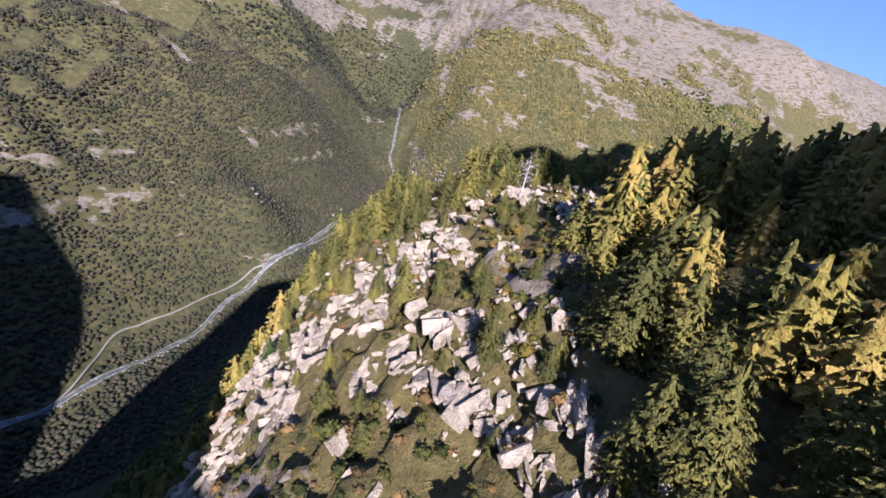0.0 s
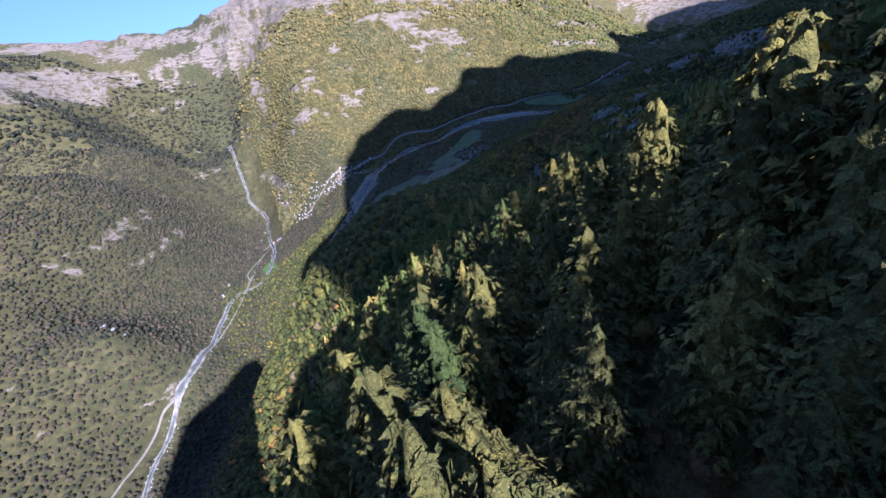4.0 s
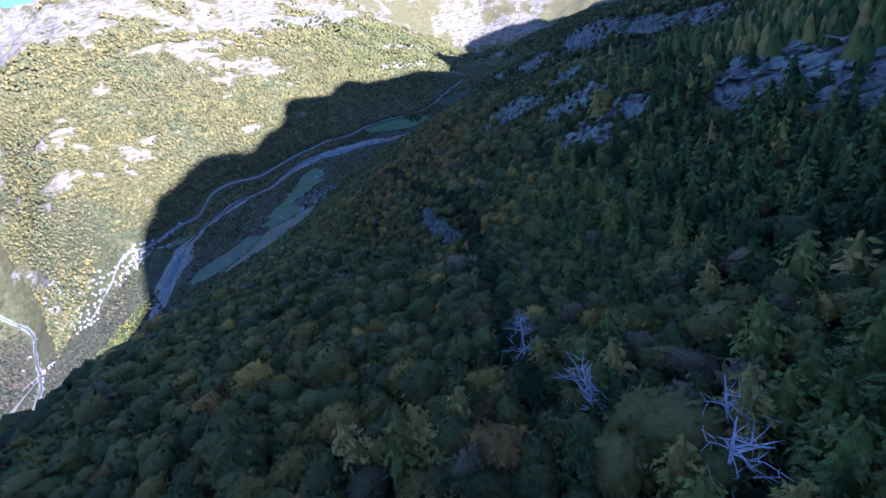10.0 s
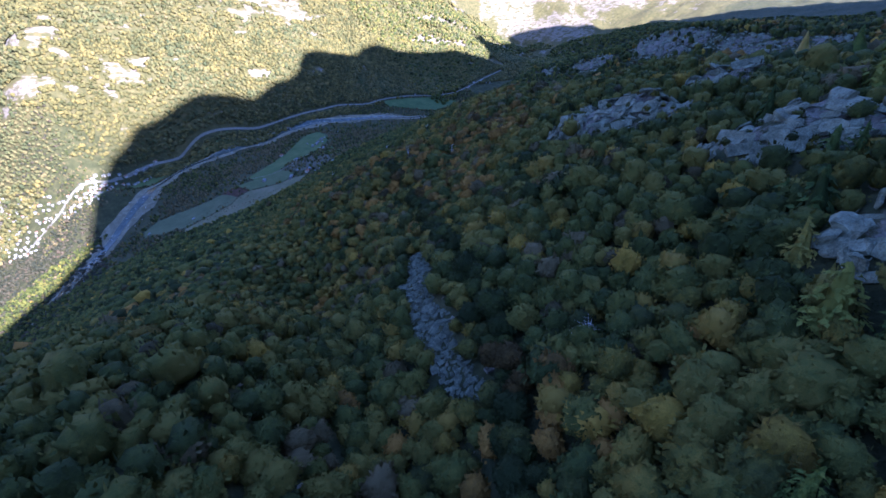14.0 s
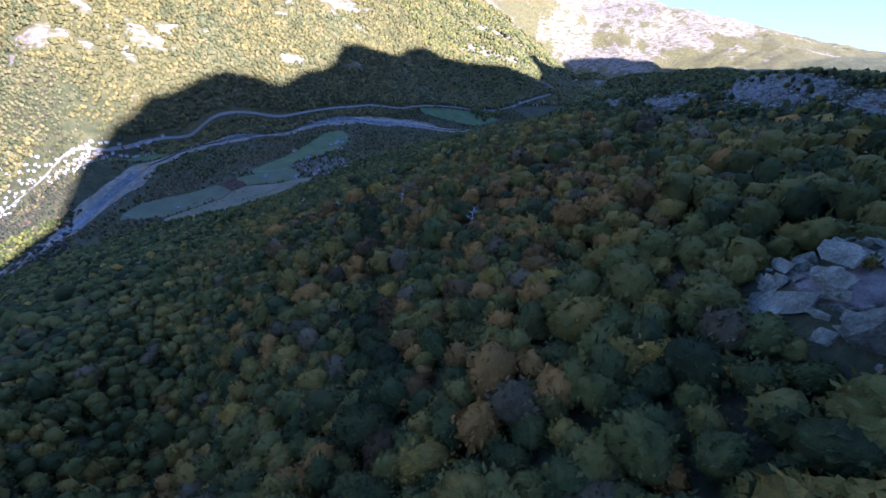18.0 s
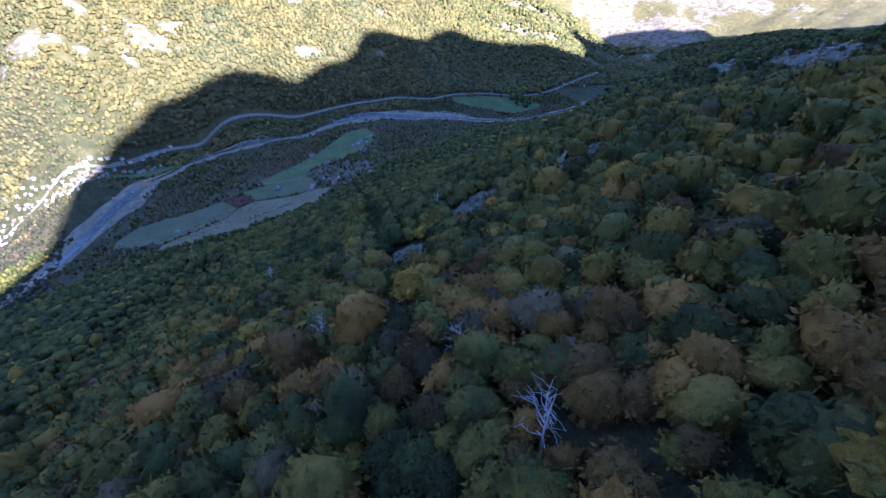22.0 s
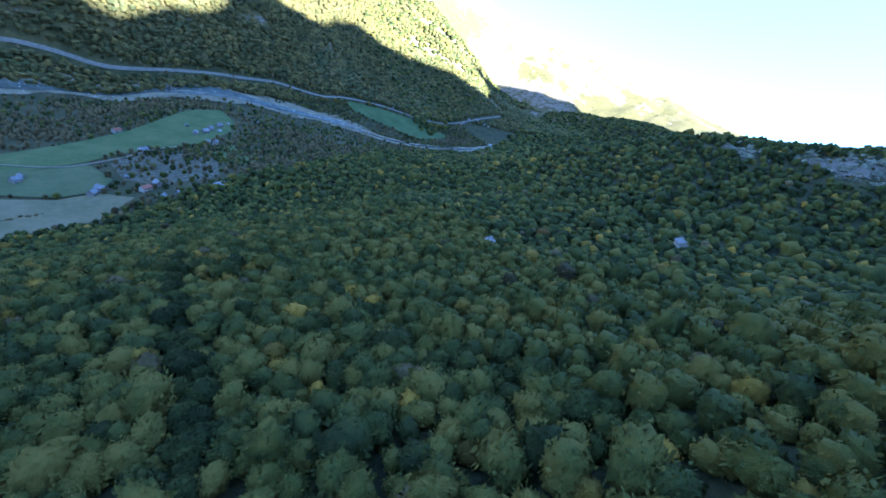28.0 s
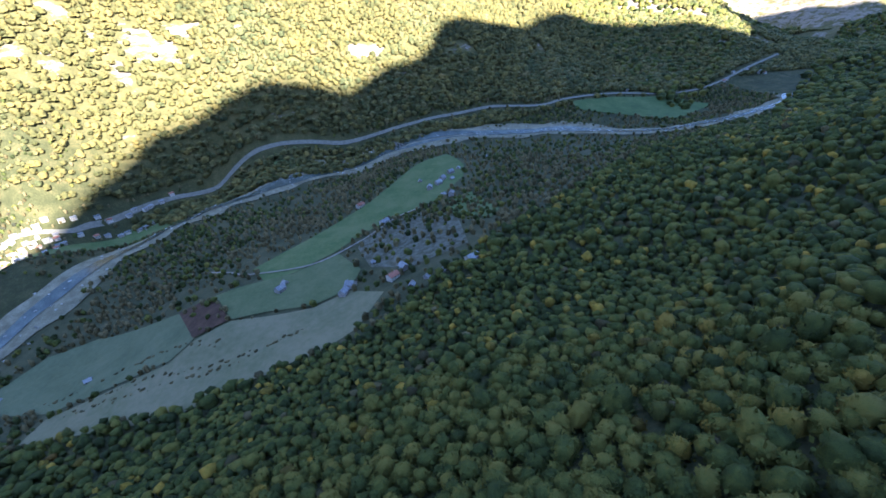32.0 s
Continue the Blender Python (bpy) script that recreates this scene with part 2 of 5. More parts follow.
def crag_share(x, y):
    """How much of a place is bare crag."""
    out = np.zeros_like(x)
    ragged = 0.55 * fbm(x, y, 22, 4, 77)
    for cx, cy, rx, ry in CRAGS:
        d = np.sqrt(((x - cx) / rx) ** 2 + ((y - cy) / ry) ** 2)
        out = np.maximum(out, sstep(1.15, 0.8, d + ragged))
    return out


def scree_share(x, y):
    """How much of a place is loose stones: two clearings in the wood and a gully."""
    out, ragged = sstep(4.5, 2.0, line_dist(GULLY, x, y) + 2.0 * fbm(x, y, 12, 3, 197)), 0.35 * fbm(x, y, 10, 3, 199)
    for cx, cy, rx, ry in SCREE:
        u, v = (x - cx) * 0.85 - (y - cy) * 0.5, (x - cx) * 0.5 + (y - cy) * 0.85
        out = np.maximum(out, sstep(1.1, 0.85, np.sqrt((u / rx) ** 2 + (v / ry) ** 2) + ragged))
    return out


def rock_share(x, y, z):
    """How much of a place is bare pale rock: crags, the spur's slabs, ledges of the far mountains."""
    spur = sstep(-75, -110, x) * sstep(-330, -240, x) * sstep(490, 400, y) * sstep(120, 180, y)
    slabs = np.maximum(0.42 * spur_bare(x, y), spur * 0.38) * sstep(-0.12, 0.22, fbm(x, y, 15, 4, 91) + 0.12 * spur_bare(x, y) - 0.3 * sstep(330, 350, y))
    out = np.maximum(np.maximum(0.62 * crag_share(x, y), slabs), 0.3 * scree_share(x, y))
    far = np.clip(sstep(1640, 1720, y) + sstep(-430, -520, x) * sstep(500, 900, y), 0, 1)
    ledge = fbm(x * 0.45 + 0.4 * z, z * 1.7 + 0.2 * x, 60, 5, 111) + 0.45 * fbm(x, y, 260, 3, 115) + 0.5 * fbm(x, y, 30, 4, 119)
    high = np.maximum(sstep(90, 520, z), sstep(1700, 2300, x) * sstep(2000, 2400, y))
    cliff = np.zeros_like(x)
    ragged = 1.0 * fbm(x, y + 0.4 * z, 30, 5, 177)
    for cx, cy, rx, ry in CLIFFS:
        cliff = np.maximum(cliff, 0.6 * sstep(1.3, 0.5, np.sqrt(((x - cx) / rx) ** 2 + ((y - cy) / ry) ** 2) + ragged))
    return np.maximum(np.maximum(out, cliff), far * (0.58 + 0.03 * sstep(380, 700, z)) * sstep(0.26 - 0.42 * high, 0.68 - 0.42 * high, ledge + 0.25 * sstep(330, 680, z) + 0.35 * sstep(1700, 2300, x) * sstep(1900, 2400, y) + 0.17 * sstep(-330, -220, x) * sstep(1710, 1790, y)))


def height(x, y):
    """The ground's height."""
    x, y = np.atleast_1d(np.asarray(x, float)), np.atleast_1d(np.asarray(y, float))
    z = np.empty_like(x)
    for s in range(0, len(x), 20000):
        e = slice(s, s + 20000)
        d = np.sqrt((x[e, None] / 1000 - nodes[None, :, 0] / 1000) ** 2 + (y[e, None] / 1000 - nodes[None, :, 1] / 1000) ** 2)
        z[e] = spline_kernel(d) @ spline_w[:-3] + spline_w[-3] + spline_w[-2] * x[e] / 1000 + spline_w[-1] * y[e] / 1000
    flat = floor_share(x, y, z)
    far = np.clip(sstep(1660, 2100, y) + sstep(500, 1100, -x) + sstep(900, 1500, x), 0, 1)
    z += (1 - flat) * (2.5 * fbm(x, y, 60, 4, 3) * (1 - far) + far * ((70 - 45 * sstep(900, 1500, x)) * fbm(x, y, 420, 5, 8) + 12 * fbm(x, y, 60, 3, 21)))
    crease = 1 - 2.6 * np.abs(fbm(x + 0.4 * y, y - 0.5 * x, 190, 4, 223))
    z += 20 * np.clip(crease, -0.6, 1) * np.clip(sstep(560, 800, -x) * sstep(500, 800, y) + sstep(1950, 2250, y), 0, 1)
    gully = 1 - np.abs(fbm(x, y + 0.5 * x, 240, 4, 183)) * 3
    z -= (1 - flat) * far * sstep(1700, 1900, y + 2 * np.clip(-x - 600, 0, 600)) * 26 * np.clip(gully, 0, 1) ** 2
    # an unseen high ridge added to the south, shaped to keep the valley in shade
    ridge = np.array(SHADOWER, float)
    z += np.interp(x, ridge[:, 0], ridge[:, 1]) * sstep(205, 60, y) * sstep(-1100, 40, y)
    # the ravine in the wooded flank
    z -= (20 - 11 * sstep(780, 900, y)) * np.exp(-(line_dist(RAVINE, x, y) / 19) ** 2) * sstep(1120, 1040, y)
    # slabs of the spur: tilted steps of bare rock
    spur = sstep(-60, -95, x) * sstep(-235, -200, x) * sstep(505, 440, y) * sstep(150, 200, y)
    u = (0.8 * x + 0.45 * y + 7 * fbm(x, y, 26, 3, 41)) / 5.5
    slab = u - np.floor(u)
    v = (0.5 * x - 0.8 * y + 5 * fbm(x, y, 18, 3, 47)) / 8.0
    block = v - np.floor(v)
    z += spur * (3.0 * (sstep(0.0, 0.16, slab) - slab) + 2.2 * (sstep(0.0, 0.2, block) - block) + 0.9 * fbm(x, y, 7, 3, 53))
    crag = crag_share(x, y)
    u = (0.35 * x - 0.9 * y + 6 * fbm(x, y, 30, 3, 61)) / 7.0
    slab = u - np.floor(u)
    z += crag * (4.2 * (sstep(0.0, 0.2, slab) - slab) + 1.2 * fbm(x, y, 9, 3, 67) + 2.0)
    return z


# ---- helpers for meshes ----
def mesh_of(name, verts, faces, material=None, smooth=True):
    """A mesh from arrays of places and of triangles or quads."""
    me = bpy.data.meshes.new(name)
    verts, faces = np.asarray(verts, np.float32), np.asarray(faces, np.int32)
    n = faces.shape[1]
    me.vertices.add(len(verts))
    me.vertices.foreach_set("co", verts.ravel())
    me.loops.add(faces.size)
    me.loops.foreach_set("vertex_index", faces.ravel())
    me.polygons.add(len(faces))
    me.polygons.foreach_set("loop_start", np.arange(0, faces.size, n, dtype=np.int32))
    me.update(calc_edges=True)
    me.validate()
    me.polygons.foreach_set("use_smooth", np.full(len(me.polygons), smooth))
    if material:
        me.materials.append(material)
    return me


def grid_faces(nx, ny):
    i = np.arange(nx * ny).reshape(ny, nx)
    return np.stack([i[:-1, :-1], i[:-1, 1:], i[1:, 1:], i[1:, :-1]], -1).reshape(-1, 4)


# ---- materials ----
def material(name, roughness=0.9, gloss=0.2):
    m = bpy.data.materials.new(name)
    m.use_nodes = True
    b = m.node_tree.nodes["Principled BSDF"]
    b.inputs["Roughness"].default_value = roughness
    b.inputs["Specular IOR Level"].default_value = gloss
    return m, m.node_tree, b


def noise_node(t, scale, detail=5.0, rough=0.6, coord=None):
    n = t.nodes.new("ShaderNodeTexNoise")
    n.inputs["Scale"].default_value, n.inputs["Detail"].default_value, n.inputs["Roughness"].default_value = scale, detail, rough
    if coord:
        t.links.new(coord, n.inputs["Vector"])
    return n


def ramp(t, source, stops):
    r = t.nodes.new("ShaderNodeValToRGB")
    els = r.color_ramp.elements
    while len(els) < len(stops):
        els.new(0.5)
    for e, (p, c) in zip(els, stops):
        e.position, e.color = p, (*c, 1)
    t.links.new(source, r.inputs[0])
    return r.outputs[0]


def mix(t, fac, a, b):
    n = t.nodes.new("ShaderNodeMix")
    n.data_type = "RGBA"
    for value, socket in ((fac, n.inputs[0]), (a, n.inputs[6]), (b, n.inputs[7])):
        if isinstance(value, bpy.types.NodeSocket):
            t.links.new(value, socket)
        elif isinstance(value, (int, float)):
            socket.default_value = value
        else:
            socket.default_value = (*value, 1)
    return n.outputs[2]


def sums(t, *terms):
    """The sum of (socket, factor) terms."""
    last = None
    for socket, k in terms:
        n = t.nodes.new("ShaderNodeMath")
        n.operation = "MULTIPLY_ADD"
        t.links.new(socket, n.inputs[0])
        n.inputs[1].default_value = k
        if last:
            t.links.new(last, n.inputs[2])
        else:
            n.inputs[2].default_value = -0.5 * (sum(f for _, f in terms) - 1)
        last = n.outputs[0]
    return last


def bump(t, b, source, strength, distance):
    n = t.nodes.new("ShaderNodeBump")
    n.inputs["Strength"].default_value, n.inputs["Distance"].default_value = strength, distance
    t.links.new(source, n.inputs["Height"])
    t.links.new(n.outputs[0], b.inputs["Normal"])


def place(t):
    return t.nodes.new("ShaderNodeNewGeometry").outputs["Position"]


def plain(name, stops, scale, roughness=0.9, relief=0.3, depth=0.3, gloss=0.2):
    """A natural surface: noise at two scales through a row of colours, with relief."""
    m, t, b = material(name, roughness, gloss)
    co = place(t)
    info = t.nodes.new("ShaderNodeObjectInfo")
    big, small = noise_node(t, scale, 6, 0.65, co), noise_node(t, scale * 9, 4, 0.6, co)
    t.links.new(ramp(t, sums(t, (big.outputs[0], 1.0), (small.outputs[0], 0.5), (info.outputs["Random"], 0.25)), stops), b.inputs["Base Color"])
    bump(t, b, small.outputs[0], relief, depth)
    return m


def leafy(name, stops, scale=0.1, roughness=0.8, leaf=1.0):
    """Foliage: tones that change from tree to tree, from clump to clump and from leaf to leaf."""
    m, t, b = material(name, roughness, 0.12)
    # far foliage is tinted bluer, distance haze put into its base colour
    warm, cool = (1.14, 0.95) if leaf > 0.5 else (1.18, 1.35)
    stops = [(p, (warm * r, g, cool * c)) for p, (r, g, c) in stops]
    geo, info = t.nodes.new("ShaderNodeNewGeometry"), t.nodes.new("ShaderNodeObjectInfo")
    own = t.nodes.new("ShaderNodeAttribute")
    own.attribute_name = "tree"
    big = noise_node(t, scale, 4, 0.65, geo.outputs["Position"])
    tree = noise_node(t, 0.28 * leaf, 1, 0.5, geo.outputs["Position"])
    mid = noise_node(t, 1.1 * leaf, 3, 0.7, geo.outputs["Position"])
    fine = noise_node(t, 5.5 * leaf, 3, 0.75, geo.outputs["Position"])
    t.links.new(ramp(t, sums(t, (big.outputs[0], 0.9), (tree.outputs[0], 0.4), (geo.outputs["Random Per Island"], 0.2), (own.outputs["Fac"], 0.55 if leaf > 0.5 else 0.3), (mid.outputs[0], 0.5), (fine.outputs[0], 0.7), (info.outputs["Random"], 0.27)), stops), b.inputs["Base Color"])
    bump(t, b, sums(t, (fine.outputs[0], 0.6), (mid.outputs[0], 0.7)), 1.0, 0.45 / leaf)
    return m


def ground_material():
    """Litter and grass, with bare rock where the sheet's own rock share says so."""
    m, t, b = material("ground", 0.95)
    geo = t.nodes.new("ShaderNodeNewGeometry")
    co = geo.outputs["Position"]
    share = t.nodes.new("ShaderNodeAttribute")
    share.attribute_name = "rock"
    mid, fine, grain = noise_node(t, 0.07, 6, 0.7, co), noise_node(t, 0.8, 5, 0.7, co), noise_node(t, 5.0, 4, 0.7, co)
    soil = ramp(t, sums(t, (mid.outputs[0], 1.0), (fine.outputs[0], 0.7)), [(0.28, (0.024, 0.029, 0.012)), (0.5, (0.046, 0.05, 0.02)), (0.7, (0.09, 0.08, 0.034))])
    cover = t.nodes.new("ShaderNodeAttribute")
    cover.attribute_name = "heath"
    heath = ramp(t, sums(t, (mid.outputs[0], 0.8), (fine.outputs[0], 0.8), (grain.outputs[0], 0.5)), [(0.28, (0.06, 0.058, 0.02)), (0.5, (0.125, 0.108, 0.036)), (0.72, (0.2, 0.15, 0.056))])
    soil = mix(t, cover.outputs["Fac"], soil, heath)
    broad, streak = noise_node(t, 0.16, 8, 0.72, co), noise_node(t, 0.35, 4, 0.7, co)
    rock = ramp(t, sums(t, (broad.outputs[0], 0.9), (fine.outputs[0], 0.8), (grain.outputs[0], 0.5), (streak.outputs[0], 0.6)), [(0.2, (0.055, 0.046, 0.034)), (0.45, (0.145, 0.125, 0.096)), (0.62, (0.215, 0.187, 0.148)), (0.85, (0.3, 0.265, 0.215))])
    bands = t.nodes.new("ShaderNodeVectorMath")
    bands.operation = "MULTIPLY"
    bands.inputs[1].default_value = (0.7, 0.9, 2.4)
    t.links.new(co, bands.inputs[0])
    strata = noise_node(t, 0.04, 10, 0.72, bands.outputs[0])
    edge = ramp(t, sums(t, (share.outputs["Fac"], 1.0), (strata.outputs[0], 2.2), (fine.outputs[0], 0.3)), [(0.46, (0, 0, 0)), (0.58, (1, 1, 1))])
    t.links.new(mix(t, edge, soil, rock), b.inputs["Base Color"])
    bump(t, b, sums(t, (fine.outputs[0], 1.0), (grain.outputs[0], 0.25), (broad.outputs[0], 0.8)), 1.0, 0.7)
    return m


M_GROUND = ground_material()
M_GREEN = leafy("green_leaves", [(0.15, (0.022, 0.034, 0.011)), (0.42, (0.048, 0.068, 0.018)), (0.62, (0.084, 0.1, 0.023)), (0.85, (0.13, 0.128, 0.03))])
M_OLIVE = leafy("olive_leaves", [(0.15, (0.024, 0.036, 0.012)), (0.45, (0.058, 0.07, 0.018)), (0.65, (0.11, 0.11, 0.022)), (0.85, (0.19, 0.15, 0.03))])
M_RUST = leafy("rust_leaves", [(0.15, (0.05, 0.04, 0.014)), (0.45, (0.115, 0.08, 0.022)), (0.65, (0.18, 0.115, 0.026)), (0.85, (0.25, 0.155, 0.036))])
M_GREY = leafy("bare_twigs", [(0.2, (0.04, 0.04, 0.018)), (0.5, (0.078, 0.074, 0.034)), (0.8, (0.13, 0.12, 0.06))])
M_GOLD = leafy("golden_leaves", [(0.15, (0.07, 0.06, 0.014)), (0.45, (0.15, 0.125, 0.022)), (0.65, (0.23, 0.18, 0.03)), (0.85, (0.3, 0.22, 0.04))])
M_LARCH = leafy("larch_needles", [(0.15, (0.07324, 0.08833, 0.02732)), (0.42, (0.1704, 0.1766, 0.0425)), (0.62, (0.2651, 0.2456, 0.05465)), (0.85, (0.3536, 0.276, 0.08356))])
M_HEATH = leafy("heath", [(0.15, (0.06, 0.05, 0.022)), (0.42, (0.13, 0.1, 0.04)), (0.62, (0.2, 0.145, 0.055)), (0.85, (0.27, 0.19, 0.075))])
M_SPRUCE = leafy("spruce_needles", [(0.15, (0.0286, 0.05175, 0.016)), (0.4, (0.0682, 0.1092, 0.028)), (0.6, (0.11, 0.1552, 0.034)), (0.85, (0.1705, 0.2012, 0.045))])
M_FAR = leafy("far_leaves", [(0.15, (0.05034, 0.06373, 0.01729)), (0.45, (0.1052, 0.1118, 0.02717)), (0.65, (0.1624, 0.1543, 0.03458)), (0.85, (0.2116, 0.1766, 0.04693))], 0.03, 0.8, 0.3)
M_MOSS = leafy("moss_leaves", [(0.15, (0.02574, 0.03978, 0.01358)), (0.45, (0.05616, 0.07722, 0.02346)), (0.65, (0.0936, 0.1111, 0.03087)), (0.85, (0.1463, 0.1404, 0.04446))], 0.03, 0.8, 0.3)
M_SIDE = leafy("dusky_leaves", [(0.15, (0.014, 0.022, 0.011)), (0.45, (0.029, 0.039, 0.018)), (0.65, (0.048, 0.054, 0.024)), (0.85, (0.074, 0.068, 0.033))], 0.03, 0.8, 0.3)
M_BARK = plain("bark", [(0.3, (0.05, 0.042, 0.034)), (0.6, (0.11, 0.095, 0.08)), (0.8, (0.17, 0.155, 0.135))], 1.5)
M_DEAD = plain("dead_wood", [(0.3, (0.3, 0.28, 0.26)), (0.6, (0.48, 0.45, 0.43)), (0.8, (0.6, 0.58, 0.55))], 1.2)
M_ROCK = plain("granite", [(0.25, (0.1344, 0.1162, 0.0882)), (0.45, (0.2957, 0.2534, 0.189)), (0.6, (0.457, 0.3907, 0.2898)), (0.78, (0.6317, 0.5412, 0.4095))], 0.6, 0.9, 1.0, 0.5)
# granite again for the crags, darkened: their shade is put into the colour
M_CRAG = plain("shaded_granite", [(0.25, (0.0558, 0.0587, 0.0385)), (0.45, (0.145, 0.1501, 0.1012)), (0.6, (0.2343, 0.2428, 0.167)), (0.8, (0.3681, 0.3812, 0.2631))], 0.35, 0.9, 1.0, 0.5)
M_SCREE = plain("scree_stone", [(0.25, (0.034, 0.0357, 0.0252)), (0.5, (0.097, 0.102, 0.0702)), (0.75, (0.2134, 0.2224, 0.1548))], 0.9, 0.9, 0.8, 0.3)
M_GRAVEL = plain("gravel", [(0.25, (0.085, 0.078, 0.05)), (0.5, (0.15, 0.138, 0.09)), (0.75, (0.25, 0.23, 0.16))], 0.12, 0.9, 0.6, 0.6)
M_STONES = plain("river_stones", [(0.3, (0.09, 0.088, 0.075)), (0.5, (0.2, 0.195, 0.175)), (0.75, (0.46, 0.45, 0.42))], 0.09)
M_WATER = plain("river_water", [(0.3, (0.045, 0.056, 0.046)), (0.5, (0.085, 0.1, 0.084)), (0.66, (0.15, 0.16, 0.135)), (0.8, (0.32, 0.32, 0.27))], 0.09, 0.25, 0.5, 0.4, 0.5)
M_ROAD = plain("road", [(0.3, (0.13, 0.124, 0.1)), (0.7, (0.22, 0.21, 0.17))], 0.3)
M_TRACK = plain("track", [(0.3, (0.17, 0.15, 0.12)), (0.7, (0.3, 0.27, 0.22))], 0.3)
M_GRASS = plain("meadow", [(0.25, (0.045, 0.075, 0.025)), (0.5, (0.07, 0.105, 0.036)), (0.75, (0.11, 0.13, 0.055))], 0.05, 0.95, 0.4, 0.3)
M_TURF = plain("sports_turf", [(0.3, (0.04, 0.085, 0.018)), (0.7, (0.065, 0.115, 0.026))], 0.05)
M_MOWN = plain("mown_grass", [(0.25, (0.06, 0.08, 0.032)), (0.5, (0.085, 0.105, 0.045)), (0.75, (0.115, 0.125, 0.06))], 0.06, 0.95, 0.4, 0.3)
M_PALE = plain("pale_grass", [(0.25, (0.075, 0.088, 0.045)), (0.5, (0.1, 0.115, 0.06)), (0.75, (0.13, 0.135, 0.075))], 0.05, 0.95, 0.4, 0.3)
M_RUBBLE = plain("rubble", [(0.3, (0.045, 0.044, 0.026)), (0.5, (0.075, 0.072, 0.045)), (0.72, (0.15, 0.145, 0.11))], 0.3, 0.95, 0.8, 0.5)
M_DRY = plain("dry_meadow", [(0.25, (0.075, 0.085, 0.04)), (0.5, (0.125, 0.125, 0.065)), (0.75, (0.175, 0.155, 0.09))], 0.035, 0.95, 0.4, 0.3)
M_PLOUGH = plain("ploughed_soil", [(0.3, (0.045, 0.026, 0.016)), (0.7, (0.09, 0.052, 0.034))], 0.2)
M_SCRUB = plain("scrub_ground", [(0.25, (0.038, 0.042, 0.02)), (0.5, (0.066, 0.066, 0.032)), (0.75, (0.105, 0.092, 0.052))], 0.06, 0.95, 0.6, 0.5)
M_WALL = plain("plaster", [(0.3, (0.28, 0.265, 0.235)), (0.7, (0.46, 0.44, 0.4))], 0.5)
M_STONEWALL = plain("stone_wall", [(0.3, (0.17, 0.16, 0.15)), (0.7, (0.33, 0.31, 0.29))], 0.9)
M_SLATE = plain("slate_roof", [(0.3, (0.13, 0.135, 0.14)), (0.7, (0.28, 0.285, 0.29))], 0.8)
M_TILE = plain("clay_roof", [(0.3, (0.22, 0.09, 0.06)), (0.7, (0.36, 0.17, 0.12))], 0.8)
M_GLASS = plain("window_glass", [(0.3, (0.02, 0.025, 0.03)), (0.7, (0.05, 0.055, 0.06))], 0.8, 0.15, 0.0, 0.01, 0.6)
M_WOOD = plain("weathered_wood", [(0.3, (0.1, 0.075, 0.05)), (0.7, (0.2, 0.15, 0.1))], 1.0)

# ---- the ground, one sheet to the horizon ----
def steps(*runs):
    return np.unique(np.round(np.concatenate([np.arange(a, b, s) for a, b, s in runs]), 3))


gx = steps((-3400, -900, 50), (-900, -260, 14), (-260, -210, 5), (-210, -62, 1.4), (-62, 460, 5.5), (460, 1000, 15), (1000, 4400, 50))
gy = steps((-1200, 20, 61), (20, 100, 10), (100, 210, 6), (210, 350, 1.4), (350, 470, 2.4), (470, 1320, 5.5), (1320, 2100, 12), (2100, 4800, 45))
mx, my = np.meshgrid(gx, gy)
mx, my = mx.ravel(), my.ravel()
mz = height(mx, my)
ground_mesh = mesh_of("ground", np.c_[mx, my, mz], grid_faces(len(gx), len(gy)), M_GROUND)
ground_mesh.attributes.new("rock", "FLOAT", "POINT").data.foreach_set("value", rock_share(mx, my, mz).astype(np.float32))
spur = sstep(-60, -95, mx) * sstep(-235, -200, mx) * sstep(505, 440, my) * sstep(150, 200, my)
heath = np.maximum(spur, np.maximum(0.42 * sstep(1655, 1720, my) * sstep(-420, -120, mx), 0.25 * sstep(500, 800, -mx)))
ground_mesh.attributes.new("heath", "FLOAT", "POINT").data.foreach_set("value", heath.astype(np.float32))
bare = crag_share(mx, my) > 0.3
corners = np.empty(len(ground_mesh.loops), np.int32)
ground_mesh.loops.foreach_get("vertex_index", corners)
ground_mesh.polygons.foreach_set("use_smooth", ~bare[corners.reshape(-1, 4)[:, 0]])
tagged(new("ground", ground_mesh), "steep alpine slopes of litter, grass and pale bare rock", "ground", kind="structure")


def curve_of(points, step=6.0):
    """A smooth line through the points, as places about step metres apart."""
    p = np.array(points, float)[:, :2]
    p = np.vstack([2 * p[0] - p[1], p, 2 * p[-1] - p[-2]])
    out = []
    for a, b, c, d in zip(p, p[1:], p[2:], p[3:]):
        n = max(2, int(np.linalg.norm(c - b) / step))
        for t in np.arange(n) / n:
            out.append(0.5 * (2 * b + (c - a) * t + (2 * a - 5 * b + 4 * c - d) * t * t + (3 * b - a - 3 * c + d) * t ** 3))
    out.append(p[-2])
    return np.array(out)


